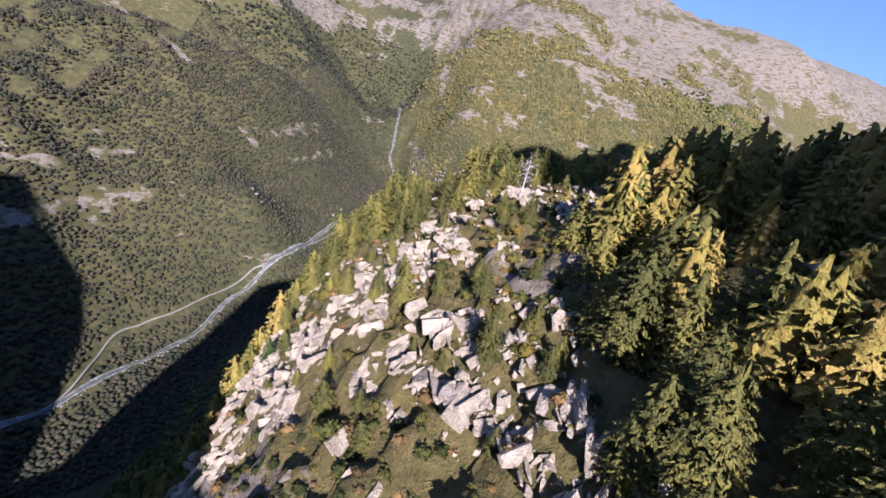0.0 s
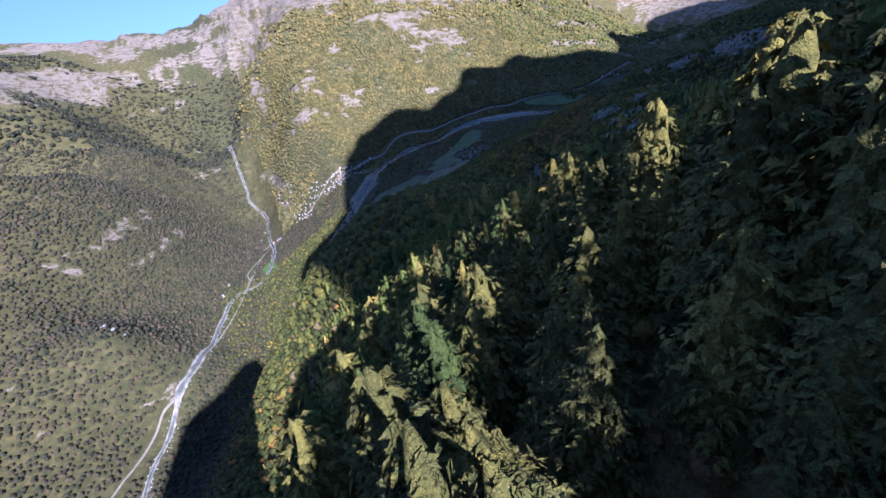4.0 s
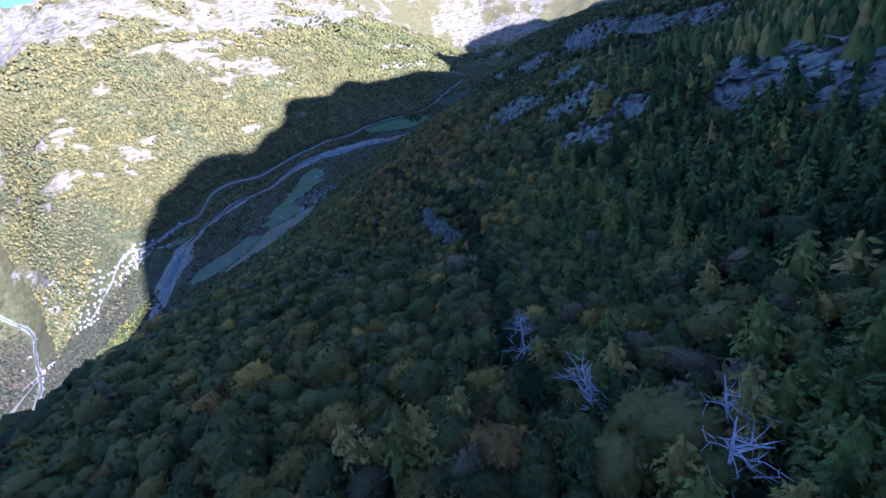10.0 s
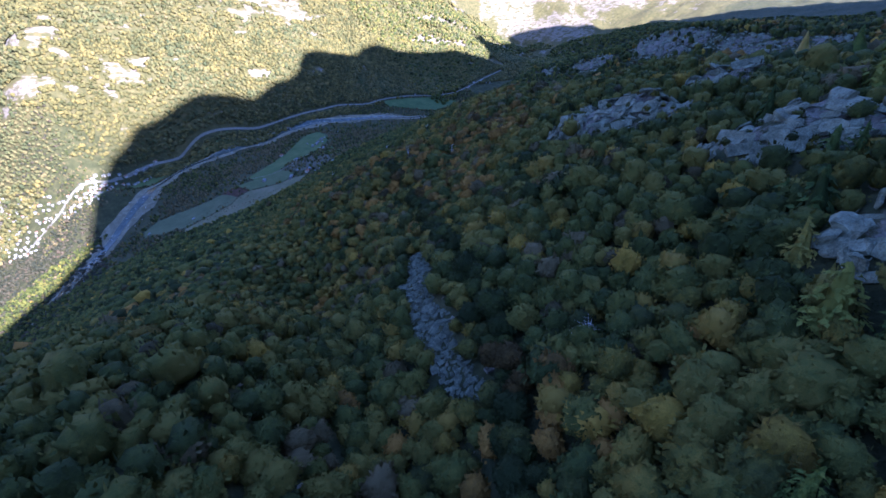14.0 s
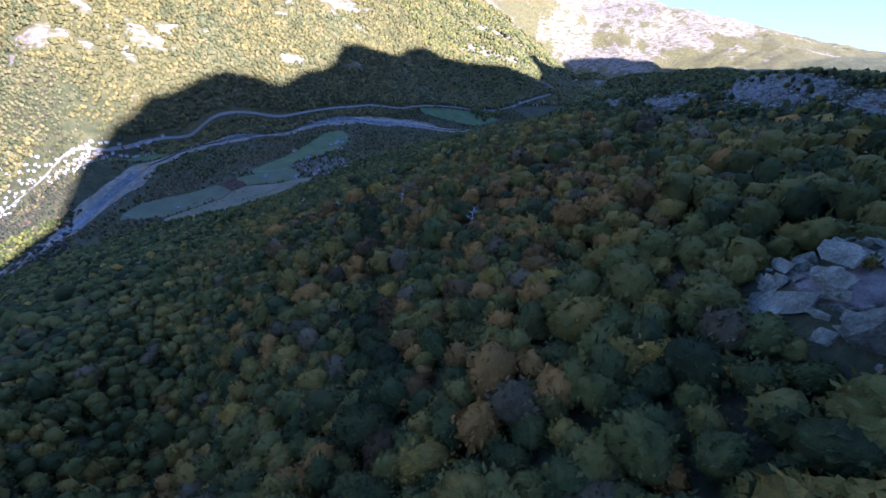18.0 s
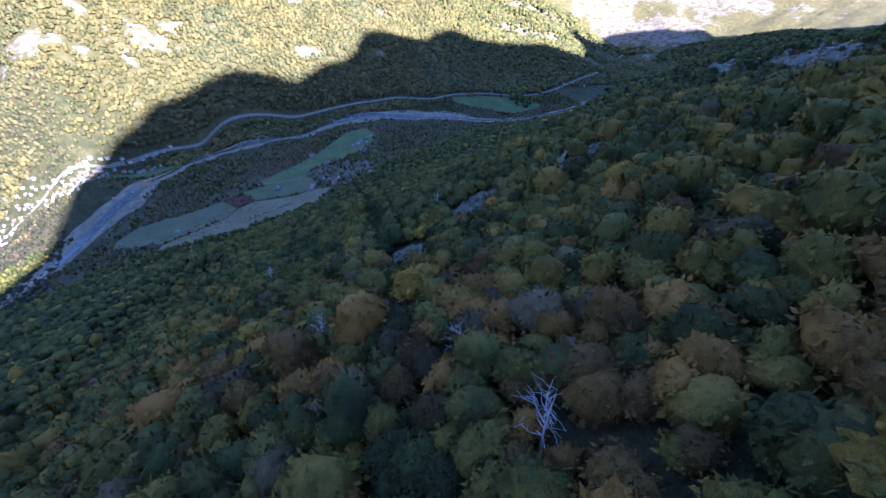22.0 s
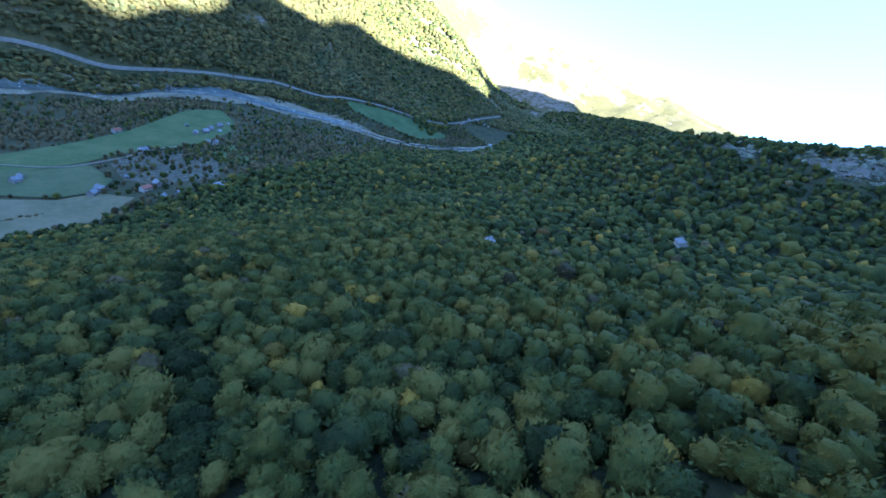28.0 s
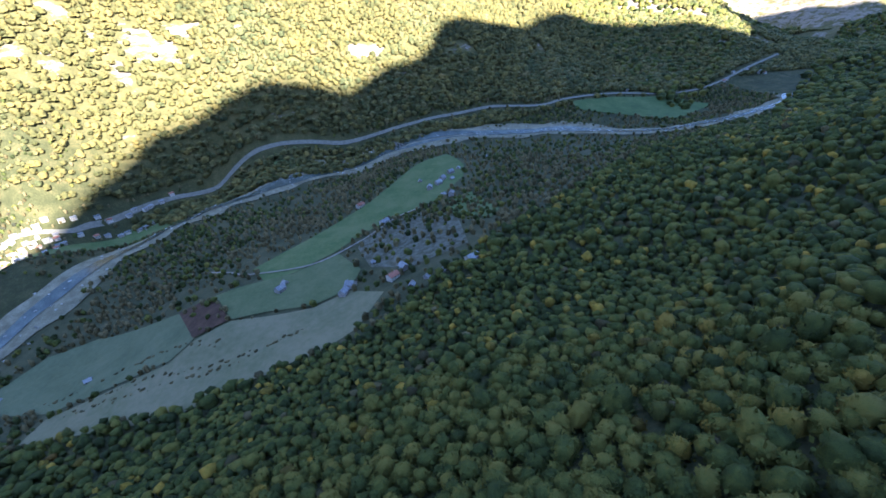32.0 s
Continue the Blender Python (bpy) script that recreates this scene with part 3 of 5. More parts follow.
def ribbon(name, points, width, lift, mat, label, category, uneven=0.0, across=6):
    """A strip laid on the ground along a line."""
    line = curve_of(points)
    way = np.gradient(line, axis=0)
    way /= np.linalg.norm(way, axis=1)[:, None]
    side = np.c_[-way[:, 1], way[:, 0]]
    n = np.arange(len(line)) * 1.0
    wl = width * (1 + uneven * (2 * value_noise(n / 5, n * 0, 7) - 1))
    wr = width * (1 + uneven * (2 * value_noise(n / 5, n * 0 + 9, 7) - 1))
    u = np.linspace(-1, 1, across + 1)
    off = np.where(u[None] < 0, u[None] * wl[:, None], u[None] * wr[:, None]) * 0.5
    x, y = line[:, 0, None] + side[:, 0, None] * off, line[:, 1, None] + side[:, 1, None] * off
    z = height(x.ravel(), y.ravel()) + lift
    me = mesh_of(name, np.c_[x.ravel(), y.ravel(), z], grid_faces(across + 1, len(line)), mat)
    return tagged(new(name, me), label, category, kind="structure")


def inside(poly, x, y):
    p, hit = np.array(poly, float)[:, :2], np.zeros(len(x), bool)
    for (x0, y0), (x1, y1) in zip(p, np.roll(p, -1, axis=0)):
        hit ^= ((y0 > y) != (y1 > y)) & (x < (x1 - x0) * (y - y0) / (y1 - y0 + 1e-12) + x0)
    return hit


def patch(name, poly, lift, mat, label, category, cell=7.0):
    """A field laid on the ground inside a closed outline."""
    bm = bmesh.new()
    bm.faces.new([bm.verts.new((x, y, 0)) for x, y in poly])
    p = np.array(poly, float)
    for axis, lo, hi in ((0, p[:, 0].min(), p[:, 0].max()), (1, p[:, 1].min(), p[:, 1].max())):
        for c in np.arange(lo + cell, hi, cell):
            no = (1, 0, 0) if axis == 0 else (0, 1, 0)
            bmesh.ops.bisect_plane(bm, geom=bm.verts[:] + bm.edges[:] + bm.faces[:], plane_co=(c, c, 0), plane_no=no)
    co = np.array([v.co[:] for v in bm.verts])
    z = height(co[:, 0], co[:, 1]) + lift
    for v, h in zip(bm.verts, z):
        v.co.z = h
    bmesh.ops.recalc_face_normals(bm, faces=bm.faces)
    me = bpy.data.meshes.new(name)
    bm.to_mesh(me)
    bm.free()
    me.materials.append(mat)
    return tagged(new(name, me), label, category, kind="structure")


# ---- the valley floor: rivers, roads, fields ----
VILLAGE = [(-242, 1831), (-157, 1670), (-84, 1607), (-14, 1619), (-46, 1516), (-128, 1611), (-167, 1577), (-219, 1632), (-250, 1753)]
RIVER = [(-150, 1290), (-70, 1390), (-18, 1451), (15, 1488), (49, 1540), (117, 1605), (232, 1640), (350, 1632), (457, 1619), (554, 1580), (619, 1506), (680, 1488), (795, 1504), (869, 1513), (915, 1536)]
SIDE_RIVER = [(-380, 2300), (-350, 2120), (-347, 2020), (-352, 1975), (-318, 1909), (-314, 1786), (-313, 1705), (-297, 1580), (-300, 1500), (-330, 1420), (-411, 1375), (-463, 1172), (-504, 1104), (-546, 1011), (-556, 907), (-614, 777), (-640, 690), (-674, 642), (-754, 582)]
FAR_ROAD = [(-180, 1600), (-80, 1606), (-27, 1612), (9, 1645), (117, 1690), (225, 1684), (338, 1666), (422, 1663), (494, 1668), (563, 1650), (604, 1652), (706, 1652), (800, 1640), (900, 1640), (1100, 1690)]
SIDE_ROAD = [(-300, 1640), (-330, 1560), (-369, 1478), (-371, 1421), (-434, 1262), (-487, 1127), (-535, 1083), (-575, 998), (-610, 927), (-640, 881), (-660, 831), (-642, 723), (-652, 667)]
MEADOW = [(167, 1393), (201, 1415), (232, 1437), (269, 1463), (324, 1511), (375, 1550), (366, 1480), (351, 1446), (314, 1411), (272, 1407), (245, 1395), (224, 1377), (194, 1363), (175, 1365)]
LOW_MEADOW = [(144, 1371), (171, 1366), (194, 1362), (224, 1374), (234, 1337), (224, 1320), (202, 1319), (177, 1330), (156, 1336)]
PALE = [(55, 1412), (114, 1380), (120, 1376), (135, 1336), (121, 1329), (89, 1336), (48, 1347), (-6, 1383), (-3, 1403), (21, 1417)]
DRY = [(50, 1341), (90, 1333), (121, 1327), (135, 1334), (156, 1335), (180, 1325), (202, 1317), (224, 1318), (240, 1300), (221, 1280), (197, 1273), (163, 1282), (127, 1284), (82, 1305), (42, 1327)]
ROADSIDE = [(-62, 1548), (-17, 1597), (20, 1638), (60, 1660), (129, 1676), (225, 1668), (225, 1658), (130, 1650), (60, 1620), (10, 1586), (-42, 1528)]
FAR_MEADOW = [(604, 1645), (683, 1644), (784, 1634), (823, 1590), (705, 1545), (662, 1587), (612, 1621)]
SHORE = [(-150, 1320), (-20, 1470), (60, 1570), (200, 1655), (360, 1645), (470, 1630), (560, 1585), (640, 1500), (640, 1440), (470, 1380), (330, 1310), (230, 1270), (130, 1290), (20, 1330), (-60, 1300)]
patch("scrubland", SHORE, 0.25, M_SCRUB, "grey brown scrubland on the flat valley floor beside the river", "scrubland", 10.0)
patch("meadow", MEADOW, 0.7, M_GRASS, "green mown meadow strip with farm plots on the valley floor", "meadow")
patch("low_meadow", LOW_MEADOW, 0.85, M_MOWN, "short grey green grass round the farm houses", "meadow")
patch("pale_meadow", PALE, 0.6, M_PALE, "pale grey green meadow terrace near the river", "meadow")
patch("dry_meadow", DRY, 0.55, M_DRY, "pale dry grass terraces at the foot of the wood", "meadow")
patch("ploughed_field", [(119, 1377), (143, 1371), (155, 1336), (134, 1336)], 1.0, M_PLOUGH, "small dark ploughed field among pale meadows", "field")
patch("orchard_meadow", [(318, 1400), (340, 1406), (337, 1349), (325, 1338), (311, 1372)], 0.8, M_GRASS, "small green meadow beside stone houses", "meadow")
patch("stony_ground", [(250, 1392), (268, 1401), (300, 1398), (310, 1360), (296, 1310), (262, 1312), (240, 1335), (238, 1372)], 0.45, M_RUBBLE, "stony waste ground with grey rubble beside the farm", "stony ground")
patch("roadside_meadow", ROADSIDE, 0.7, M_GRASS, "narrow green meadow between the road and the river", "meadow")
patch("far_meadow", FAR_MEADOW, 0.8, M_GRASS, "large bright green meadow near the river bend", "meadow")
ribbon("gravel_bank", RIVER, 38, 1.3, M_GRAVEL, "pale gravel banks of the braided river", "river bank", 0.45)
ribbon("river", [(x + 6 * math.sin(n * 2.1), y + 6 * math.cos(n * 1.7)) for n, (x, y) in enumerate(RIVER)], 11, 1.9, M_WATER, "shallow grey river with white ripples", "river", 0.6)
ribbon("river_braid", [(x - 8 * math.sin(n * 1.9 + 1), y - 7 * math.cos(n * 1.6)) for n, (x, y) in enumerate(RIVER)], 5, 1.7, M_WATER, "narrow side channel of the braided river", "river", 0.9)
ribbon("side_gravel_bank", SIDE_RIVER, 9, 3.4, M_STONES, "white boulder bed of the side river", "river bank", 0.5)
ribbon("side_river", SIDE_RIVER, 4, 3.9, M_WATER, "narrow pale mountain stream", "river", 0.4)
ribbon("valley_road", FAR_ROAD, 4, 1.2, M_ROAD, "grey valley road along the foot of the mountain", "road")
ribbon("side_road", SIDE_ROAD, 2.6, 3.0, M_ROAD, "pale road along the side river", "road")
ribbon("farm_track", [(125, 1436), (148, 1408), (166, 1383), (206, 1367), (243, 1382), (277, 1406), (312, 1405)], 1.8, 1.1, M_TRACK, "narrow gravel farm track through the meadow", "track")


# ---- the woods ----
def blob(rng, rings, sides, lumps, top=1.0):
    """A crown: a lumpy dome of radius 1, from z = 0 to z = top."""
    v = [(rng.uniform(-0.1, 0.1), rng.uniform(-0.1, 0.1), top)]
    for r in range(1, rings + 1):
        a = math.pi * r / (rings + 0.7)
        for s in range(sides):
            b = 2 * math.pi * (s + 0.5 * (r % 2)) / sides
            k = 1 + lumps * rng.uniform(-1, 1)
            v.append((math.sin(a) * math.cos(b) * k, math.sin(a) * math.sin(b) * k, top * (0.5 + 0.5 * math.cos(a) + 0.25 * lumps * rng.uniform(-1, 1))))
    f = [(0, 1 + s, 1 + (s + 1) % sides) for s in range(sides)]
    for r in range(rings - 1):
        for s in range(sides):
            a, b = 1 + r * sides + s, 1 + r * sides + (s + 1) % sides
            f += [(a, a + sides, b), (b, a + sides, b + sides)]
    return np.array(v), np.array(f)


def joined(parts):
    vs, fs, n = [], [], 0
    for v, f in parts:
        vs.append(v)
        fs.append(f + n)
        n += len(v)
    return np.concatenate(vs), np.concatenate(fs)


def tuft(rng, centre, out, size):
    """A spray of leaves: a bent, ragged leaf-shaped card."""
    out = np.array(out) / (np.linalg.norm(out) + 1e-9)
    side = np.cross(out, rng.normal(size=3))
    side /= np.linalg.norm(side) + 1e-9
    up = np.cross(side, out)
    a, c = size * rng.uniform(0.7, 1.3), np.array(centre)
    v = np.array([c - 0.5 * a * out, c + 0.6 * a * side * rng.uniform(0.6, 1.2) + 0.2 * a * up, c + 0.8 * a * out - 0.1 * a * up, c - 0.6 * a * side * rng.uniform(0.6, 1.2) + 0.2 * a * up])
    return v, np.array([(0, 1, 2), (0, 2, 3)])


def broad_crown(rng, sprays, size, core=(3, 7)):
    """A broadleaf crown: a rounded dome with boughs that bulge, shingled with small drooping leaf sprays."""
    lobes = rng.normal(size=(8, 3)) * (1, 1, 0.7) + (0, 0, 0.35)
    lobes /= np.linalg.norm(lobes, axis=1)[:, None]

    def bulge(d):
        return 0.7 + 0.4 * max(0.0, float(np.max(lobes @ d))) ** 5

    v, f = blob(rng, core[0], core[1], 0.07)
    q = (v - (0, 0, 0.5)) * (1, 1, 2)
    q /= np.linalg.norm(q, axis=1)[:, None]
    grow = np.array([bulge(d) for d in q])[:, None] * 0.97
    parts = [((v - (0, 0, 0.5)) * grow + (0, 0, 0.5), f)]
    for n in range(sprays):
        u, a = 1 - 1.3 * (n + 0.5) / sprays, 2.39996 * n + rng.uniform(-0.4, 0.4)
        w = math.sqrt(max(0.0, 1 - u * u))
        d = np.array((w * math.cos(a), w * math.sin(a), u))
        c = d * rng.uniform(0.93, 1.06) * bulge(d) * (1, 1, 0.5) + (0, 0, 0.5)
        out = np.array((d[0], d[1], 0.1 + 0.3 * u)) + rng.normal(size=3) * (0.4, 0.4, 0.2)
        out /= np.linalg.norm(out)
        side = np.cross(out, d + (0, 0, 0.4) + rng.normal(size=3) * 0.3)
        side /= np.linalg.norm(side) + 1e-9
        up = np.cross(side, out)
        up *= np.sign(up @ d + 1e-9)
        k = size * rng.uniform(0.6, 1.35)
        wide = k * rng.uniform(0.24, 0.4)
        spray = [c - 0.45 * k * out, c + wide * side - 0.08 * k * up, c + 0.6 * k * out - 0.2 * k * up, c - wide * side - 0.08 * k * up]
        parts.append((np.array(spray), np.array([(0, 1, 2), (0, 2, 3)])))
    v, f = joined(parts)
    v[:, 0] = v[:, 0] * rng.uniform(0.85, 1.3) + rng.uniform(-0.25, 0.25) * v[:, 2]
    return v, f


def bush(rng, sprays, size):
    """A low bush: a ragged clump of leaf sprays."""
    v, f = blob(rng, 2, 5, 0.3)
    parts = [(v * 0.7, f)]
    for n in range(sprays):
        d = rng.normal(size=3) * (1, 1, 0.7)
        d /= np.linalg.norm(d)
        d[2] = abs(d[2])
        parts.append(tuft(rng, d * (0.72, 0.72, 0.75) + (0, 0, 0.1), d + rng.normal(size=3) * 0.4, size))
    return joined(parts)


def spire(rng, rings=3, sides=5, wide=0.24):
    """The body of a conifer: a ragged pointed cone, 1 high."""
    v, f = blob(rng, rings, sides, 0.3)
    k = np.clip(1 - v[:, 2:3], 0, 1) ** 0.8 * wide + 0.01
    return np.c_[v[:, :2] / (np.linalg.norm(v[:, :2], axis=1)[:, None] + 1e-6) * k * rng.uniform(0.7, 1.25, (len(v), 1)), v[:, 2]], f


def conifer_crown(rng, branches, leaves, lean=0.0):
    """A conifer's crown, 1 high: a shaggy cone of boughs, each hung with small needle sprays."""
    v, f = spire(rng, 5, 8, 0.14)
    parts = [(v * (1, 1, 0.9) + (0, 0, 0.05), f)]
    size = 0.042 * (600 / (branches * leaves)) ** 0.38
    for n in range(branches):
        h = 0.06 + 0.92 * (1 - math.sqrt(1 - (n + 0.5) / branches)) + rng.uniform(-0.02, 0.02)
        a = 2.39996 * n + rng.uniform(-0.4, 0.4)
        r = (0.3 * min(1.0, 0.62 + 2.2 * h) * (1 - h ** 1.5) ** 0.9 + 0.012) * rng.uniform(0.72, 1.12)
        way = np.array((math.cos(a), math.sin(a), rng.uniform(-0.2, 0.25)))
        side = np.array((-math.sin(a), math.cos(a), 0.0))
        for k in range(leaves):
            t = 0.6 + 0.42 * (k + rng.uniform(0.0, 1.0)) / leaves
            swing = rng.uniform(-1.0, 1.0)
            facing = way * 0.75 + (0, 0, 0.65) + rng.normal(size=3) * 0.38
            out = way * 0.8 + side * 1.1 * swing + (0, 0, rng.uniform(-0.5, 0.25))
            across = np.cross(out, facing)
            across /= np.linalg.norm(across) + 1e-9
            out = np.cross(facing, across)
            out /= np.linalg.norm(out) + 1e-9
            long, wide = size * rng.uniform(0.75, 1.45), size * rng.uniform(0.3, 0.5)
            c = np.array((0, 0, h)) + way * r * t + side * swing * 0.3 * r * (1.25 - t) - (0, 0, 0.14 * r * t * t)
            parts.append((np.array([c - 0.6 * long * out, c + wide * across, c + 0.9 * long * out - (0, 0, 0.15 * long), c - wide * across]), np.array([(0, 1, 2), (0, 2, 3)])))
    v, f = joined(parts)
    v[:, 0] += lean * v[:, 2] ** 2
    return v, f


def stem(rng, sides, tall, r0, r1, bend=0.0, rings=4):
    """A tapered trunk."""
    v, f = [], []
    for k in range(rings):
        t = k / (rings - 1)
        for s in range(sides):
            a = 2 * math.pi * s / sides
            r = (r0 + (r1 - r0) * t) * rng.uniform(0.85, 1.15)
            v.append((math.cos(a) * r + bend * t * t, math.sin(a) * r, tall * t))
    for k in range(rings - 1):
        for s in range(sides):
            a, b = k * sides + s, k * sides + (s + 1) % sides
            f += [(a, b, a + sides), (b, b + sides, a + sides)]
    return np.array(v, float), np.array(f)


def limb(rng, a, b, r0, r1):
    """A tapered limb from a to b."""
    a, b = np.array(a, float), np.array(b, float)
    d = (b - a) / np.linalg.norm(b - a)
    q = np.cross(d, (0.3, 0.5, 0.8))
    q /= np.linalg.norm(q)
    p = np.cross(d, q)
    mid = (a + b) / 2 + rng.normal(size=3) * 0.06 * np.linalg.norm(b - a)
    v = [c + r * (q * math.cos(t) + p * math.sin(t)) for c, r in ((a, r0), (mid, (r0 + r1) / 2), (b, r1)) for t in (0, 2.1, 4.2)]
    f = []
    for k in (0, 3):
        for s in range(3):
            i, j = k + s, k + (s + 1) % 3
            f += [(i, j, i + 3), (j, j + 3, i + 3)]
    return np.array(v), np.array(f)


def scattered(rng, x0, x1, y0, y1, gap):
    """Places on a jittered lattice."""
    px, py = np.meshgrid(np.arange(x0, x1, gap), np.arange(y0, y1, gap))
    return px.ravel() + rng.uniform(-0.48, 0.48, px.size) * gap, py.ravel() + rng.uniform(-0.48, 0.48, py.size) * gap


def planted(rng, kinds, px, py, pz, width, tall):
    """One mesh of many plants: each place takes one of the kinds, turned and sized by itself."""
    pick, turn = rng.integers(0, len(kinds), len(px)), rng.uniform(0, 2 * np.pi, len(px))
    vs, fs, tone, start = [], [], [], 0
    for k, (v, f) in enumerate(kinds):
        i = np.where(pick == k)[0]
        if not len(i):
            continue
        c, s = np.cos(turn[i])[:, None], np.sin(turn[i])[:, None]
        x = (c * v[None, :, 0] - s * v[None, :, 1]) * width[i, None] + px[i, None]
        y = (s * v[None, :, 0] + c * v[None, :, 1]) * width[i, None] + py[i, None]
        z = v[None, :, 2] * tall[i, None] + pz[i, None]
        vs.append(np.stack([x, y, z], -1).reshape(-1, 3))
        fs.append((f[None] + (np.arange(len(i)) * len(v))[:, None, None] + start).reshape(-1, 3))
        start += len(i) * len(v)
        tone.append(np.repeat(rng.random(len(i)), len(v)))
    return np.concatenate(vs), np.concatenate(fs), np.concatenate(tone)


def wood(name, rng, kinds, px, py, width, tall, mat, label, sink=0.4, smooth=True):
    """Countless trees as one object."""
    if len(px):
        v, f, each = planted(rng, kinds, px, py, height(px, py) - sink, width, tall)
        me = mesh_of(name, v, f, mat, smooth)
        me.attributes.new("tree", "FLOAT", "POINT").data.foreach_set("value", each.astype(np.float32))
        tagged(new(name, me), label, "woodland", kind="stuff")


FLIGHT = np.array([(-134, 236), (-141, 299), (-133, 373), (-92, 481), (-13, 580), (56, 659), (108, 757), (153, 866), (187, 981), (215, 1100)], float)
FLIGHT_Z = [333, 324, 301, 273, 243, 225, 201, 175, 148, 128]


def off_line(x, y):
    """The distance on the plan from the line of the flight down the slope."""
    return line_dist(FLIGHT, x, y)


rng = np.random.default_rng(5)
# the kinds of crown, fine and coarse
BROAD_FINE = [broad_crown(rng, 430, 0.15, (5, 10)) for _ in range(6)]
BROAD_HIGH = [broad_crown(rng, 120, 0.22, (4, 8)) for _ in range(7)]
BROAD_MID = [broad_crown(rng, 46, 0.26, (3, 7)) for _ in range(7)]
BROAD_COARSE = [broad_crown(rng, 0, 0.4, (2, 6)) for _ in range(8)]
BUSHES = [bush(rng, 44, 0.21) for _ in range(6)]
CONIFER_FINE = [conifer_crown(rng, 260, 7, rng.uniform(-0.06, 0.06)) for _ in range(5)]
CONIFER_HIGH = [conifer_crown(rng, 92, 4, rng.uniform(-0.06, 0.06)) for _ in range(6)]
CONIFER_MID = [conifer_crown(rng, 46, 2) for _ in range(6)]
CONIFER_COARSE = [spire(rng) for _ in range(5)]

# the near slope: conifers above, broadleaf trees below
px, py = scattered(rng, -420, 760, 470, 1440, 4.6)
fine = (off_line(px, py) < np.where(py > 950, 180, 130)) & (py > 470)
qx, qy = scattered(rng, -220, 400, 560, 950, 3.3)
ux, uy = scattered(rng, -120, 400, 950, 1320, 2.9)
vx, vy = scattered(rng, -220, 300, 470, 560, 3.9)
qx, qy = np.r_[qx, ux, vx], np.r_[qy, uy, vy]
k = off_line(qx, qy) < np.where(qy > 950, 180, 130)
px, py = np.r_[px[~fine], qx[k]], np.r_[py[~fine], qy[k]]
qx, qy = scattered(rng, -330, 70, 232, 470, 3.8)
px, py = np.r_[px, qx], np.r_[py, qy]
qx, qy = scattered(rng, 70, 400, 420, 470, 6.0)
px, py = np.r_[px, qx], np.r_[py, qy]
pz = height(px, py)
off = off_line(px, py)
bare = spur_bare(px, py)
thick = np.where(crag_share(px, py) > 0.3, 0.06, np.where((px > -118) & (px < -84) & (py > 244) & (py < 274), 0.8, np.where(bare > 0.4, np.where((py > 320) & (px < -116), 0.97, np.where((py > 288) & (px < -122), 0.3, 0.16)), np.where((px < -90) & (py < 330) & (px > -125), 0.6, np.where((px < -150) & (py < 350), 0.35, 0.97))))) * np.where((px > 430) | (px < -260), 0.8, 1.0)
gap = scree_share(px, py) > 0.2
keep = ~inside(SHORE, px, py) & (rng.random(len(px)) < thick) & ~gap & ~((py < 420) & (px < -300)) & ~((py < 640) & (px > 400))
px, py, off, pz, bare = px[keep], py[keep], off[keep], pz[keep], bare[keep]
drift = fbm(px, py, 120, 3, 131)
is_conifer = (py + 90 * drift + rng.normal(size=len(px)) * 25 - 0.1 * px) < 560
tone = fbm(px, py, 55, 3, 137) + rng.normal(size=len(px)) * 0.36 + 0.28 * sstep(640, 700, py) * sstep(880, 790, py) * sstep(60, 120, px) - 0.5 * sstep(880, 980, py)
odd = rng.random(len(px))
low = py + 20 * drift < 385
tall_c = rng.uniform(8.0, 15.0, len(px)) * np.where((px > -118) & (px < -84) & (py > 244) & (py < 286), 0.78, np.where(bare > 0.4, np.where((py > 320) & (px < -116), 0.95, np.where((py > 288) & (px < -122), 0.52, 0.4)), 0.98 - 0.16 * sstep(440, 500, py)))
wide_b = rng.uniform(1.7, 3.1, len(px)) * (1 - 0.2 * sstep(900, 980, py)) * np.where(off < np.where(py > 950, 180, 130), 1.0, 1.3) * (1 + 0.35 * (rng.random(len(px)) > 0.9))
# no crown stands in the way of the flight
room = np.interp(py, FLIGHT[:, 1], FLIGHT_Z) - pz
tall_c = np.where(off < 9, np.minimum(tall_c, room - np.where(off < 4, 4.5, 2.0)), tall_c)
wide_b = np.where(off < 12, np.minimum(wide_b, (room - 5) / 2.6), wide_b)
off = np.where(py < 450, 0.62 * off, off)
near_c, near_b = np.where(is_conifer & (off < 40) & (py > 245))[0], np.where(~is_conifer & (off < 34))[0]
near_c = near_c[np.argsort(off[near_c] + 14 * (py[near_c] > 390))][:420]
near_b = near_b[np.argsort(off[near_b])][:300]
singled = np.zeros(len(px), bool)
singled[near_c] = singled[near_b] = True
rest = ~singled
larchy = tone + np.where(low, 0.95, -0.12) > 0.15
grown = [("", 0, 44, CONIFER_HIGH, BROAD_HIGH), ("farther_", 44, 100, CONIFER_MID, BROAD_MID), ("distant_", 100, 1e9, CONIFER_COARSE, BROAD_COARSE)]
green, olive, rust = tone < 0.3, (tone >= 0.3) & (tone < 0.8), tone >= 0.8
grey = ~is_conifer & (odd < 0.05 - 0.035 * sstep(850, 950, py))
gold = ~is_conifer & ~grey & (odd > 0.965) & ((px > -130) | (odd > 0.99))
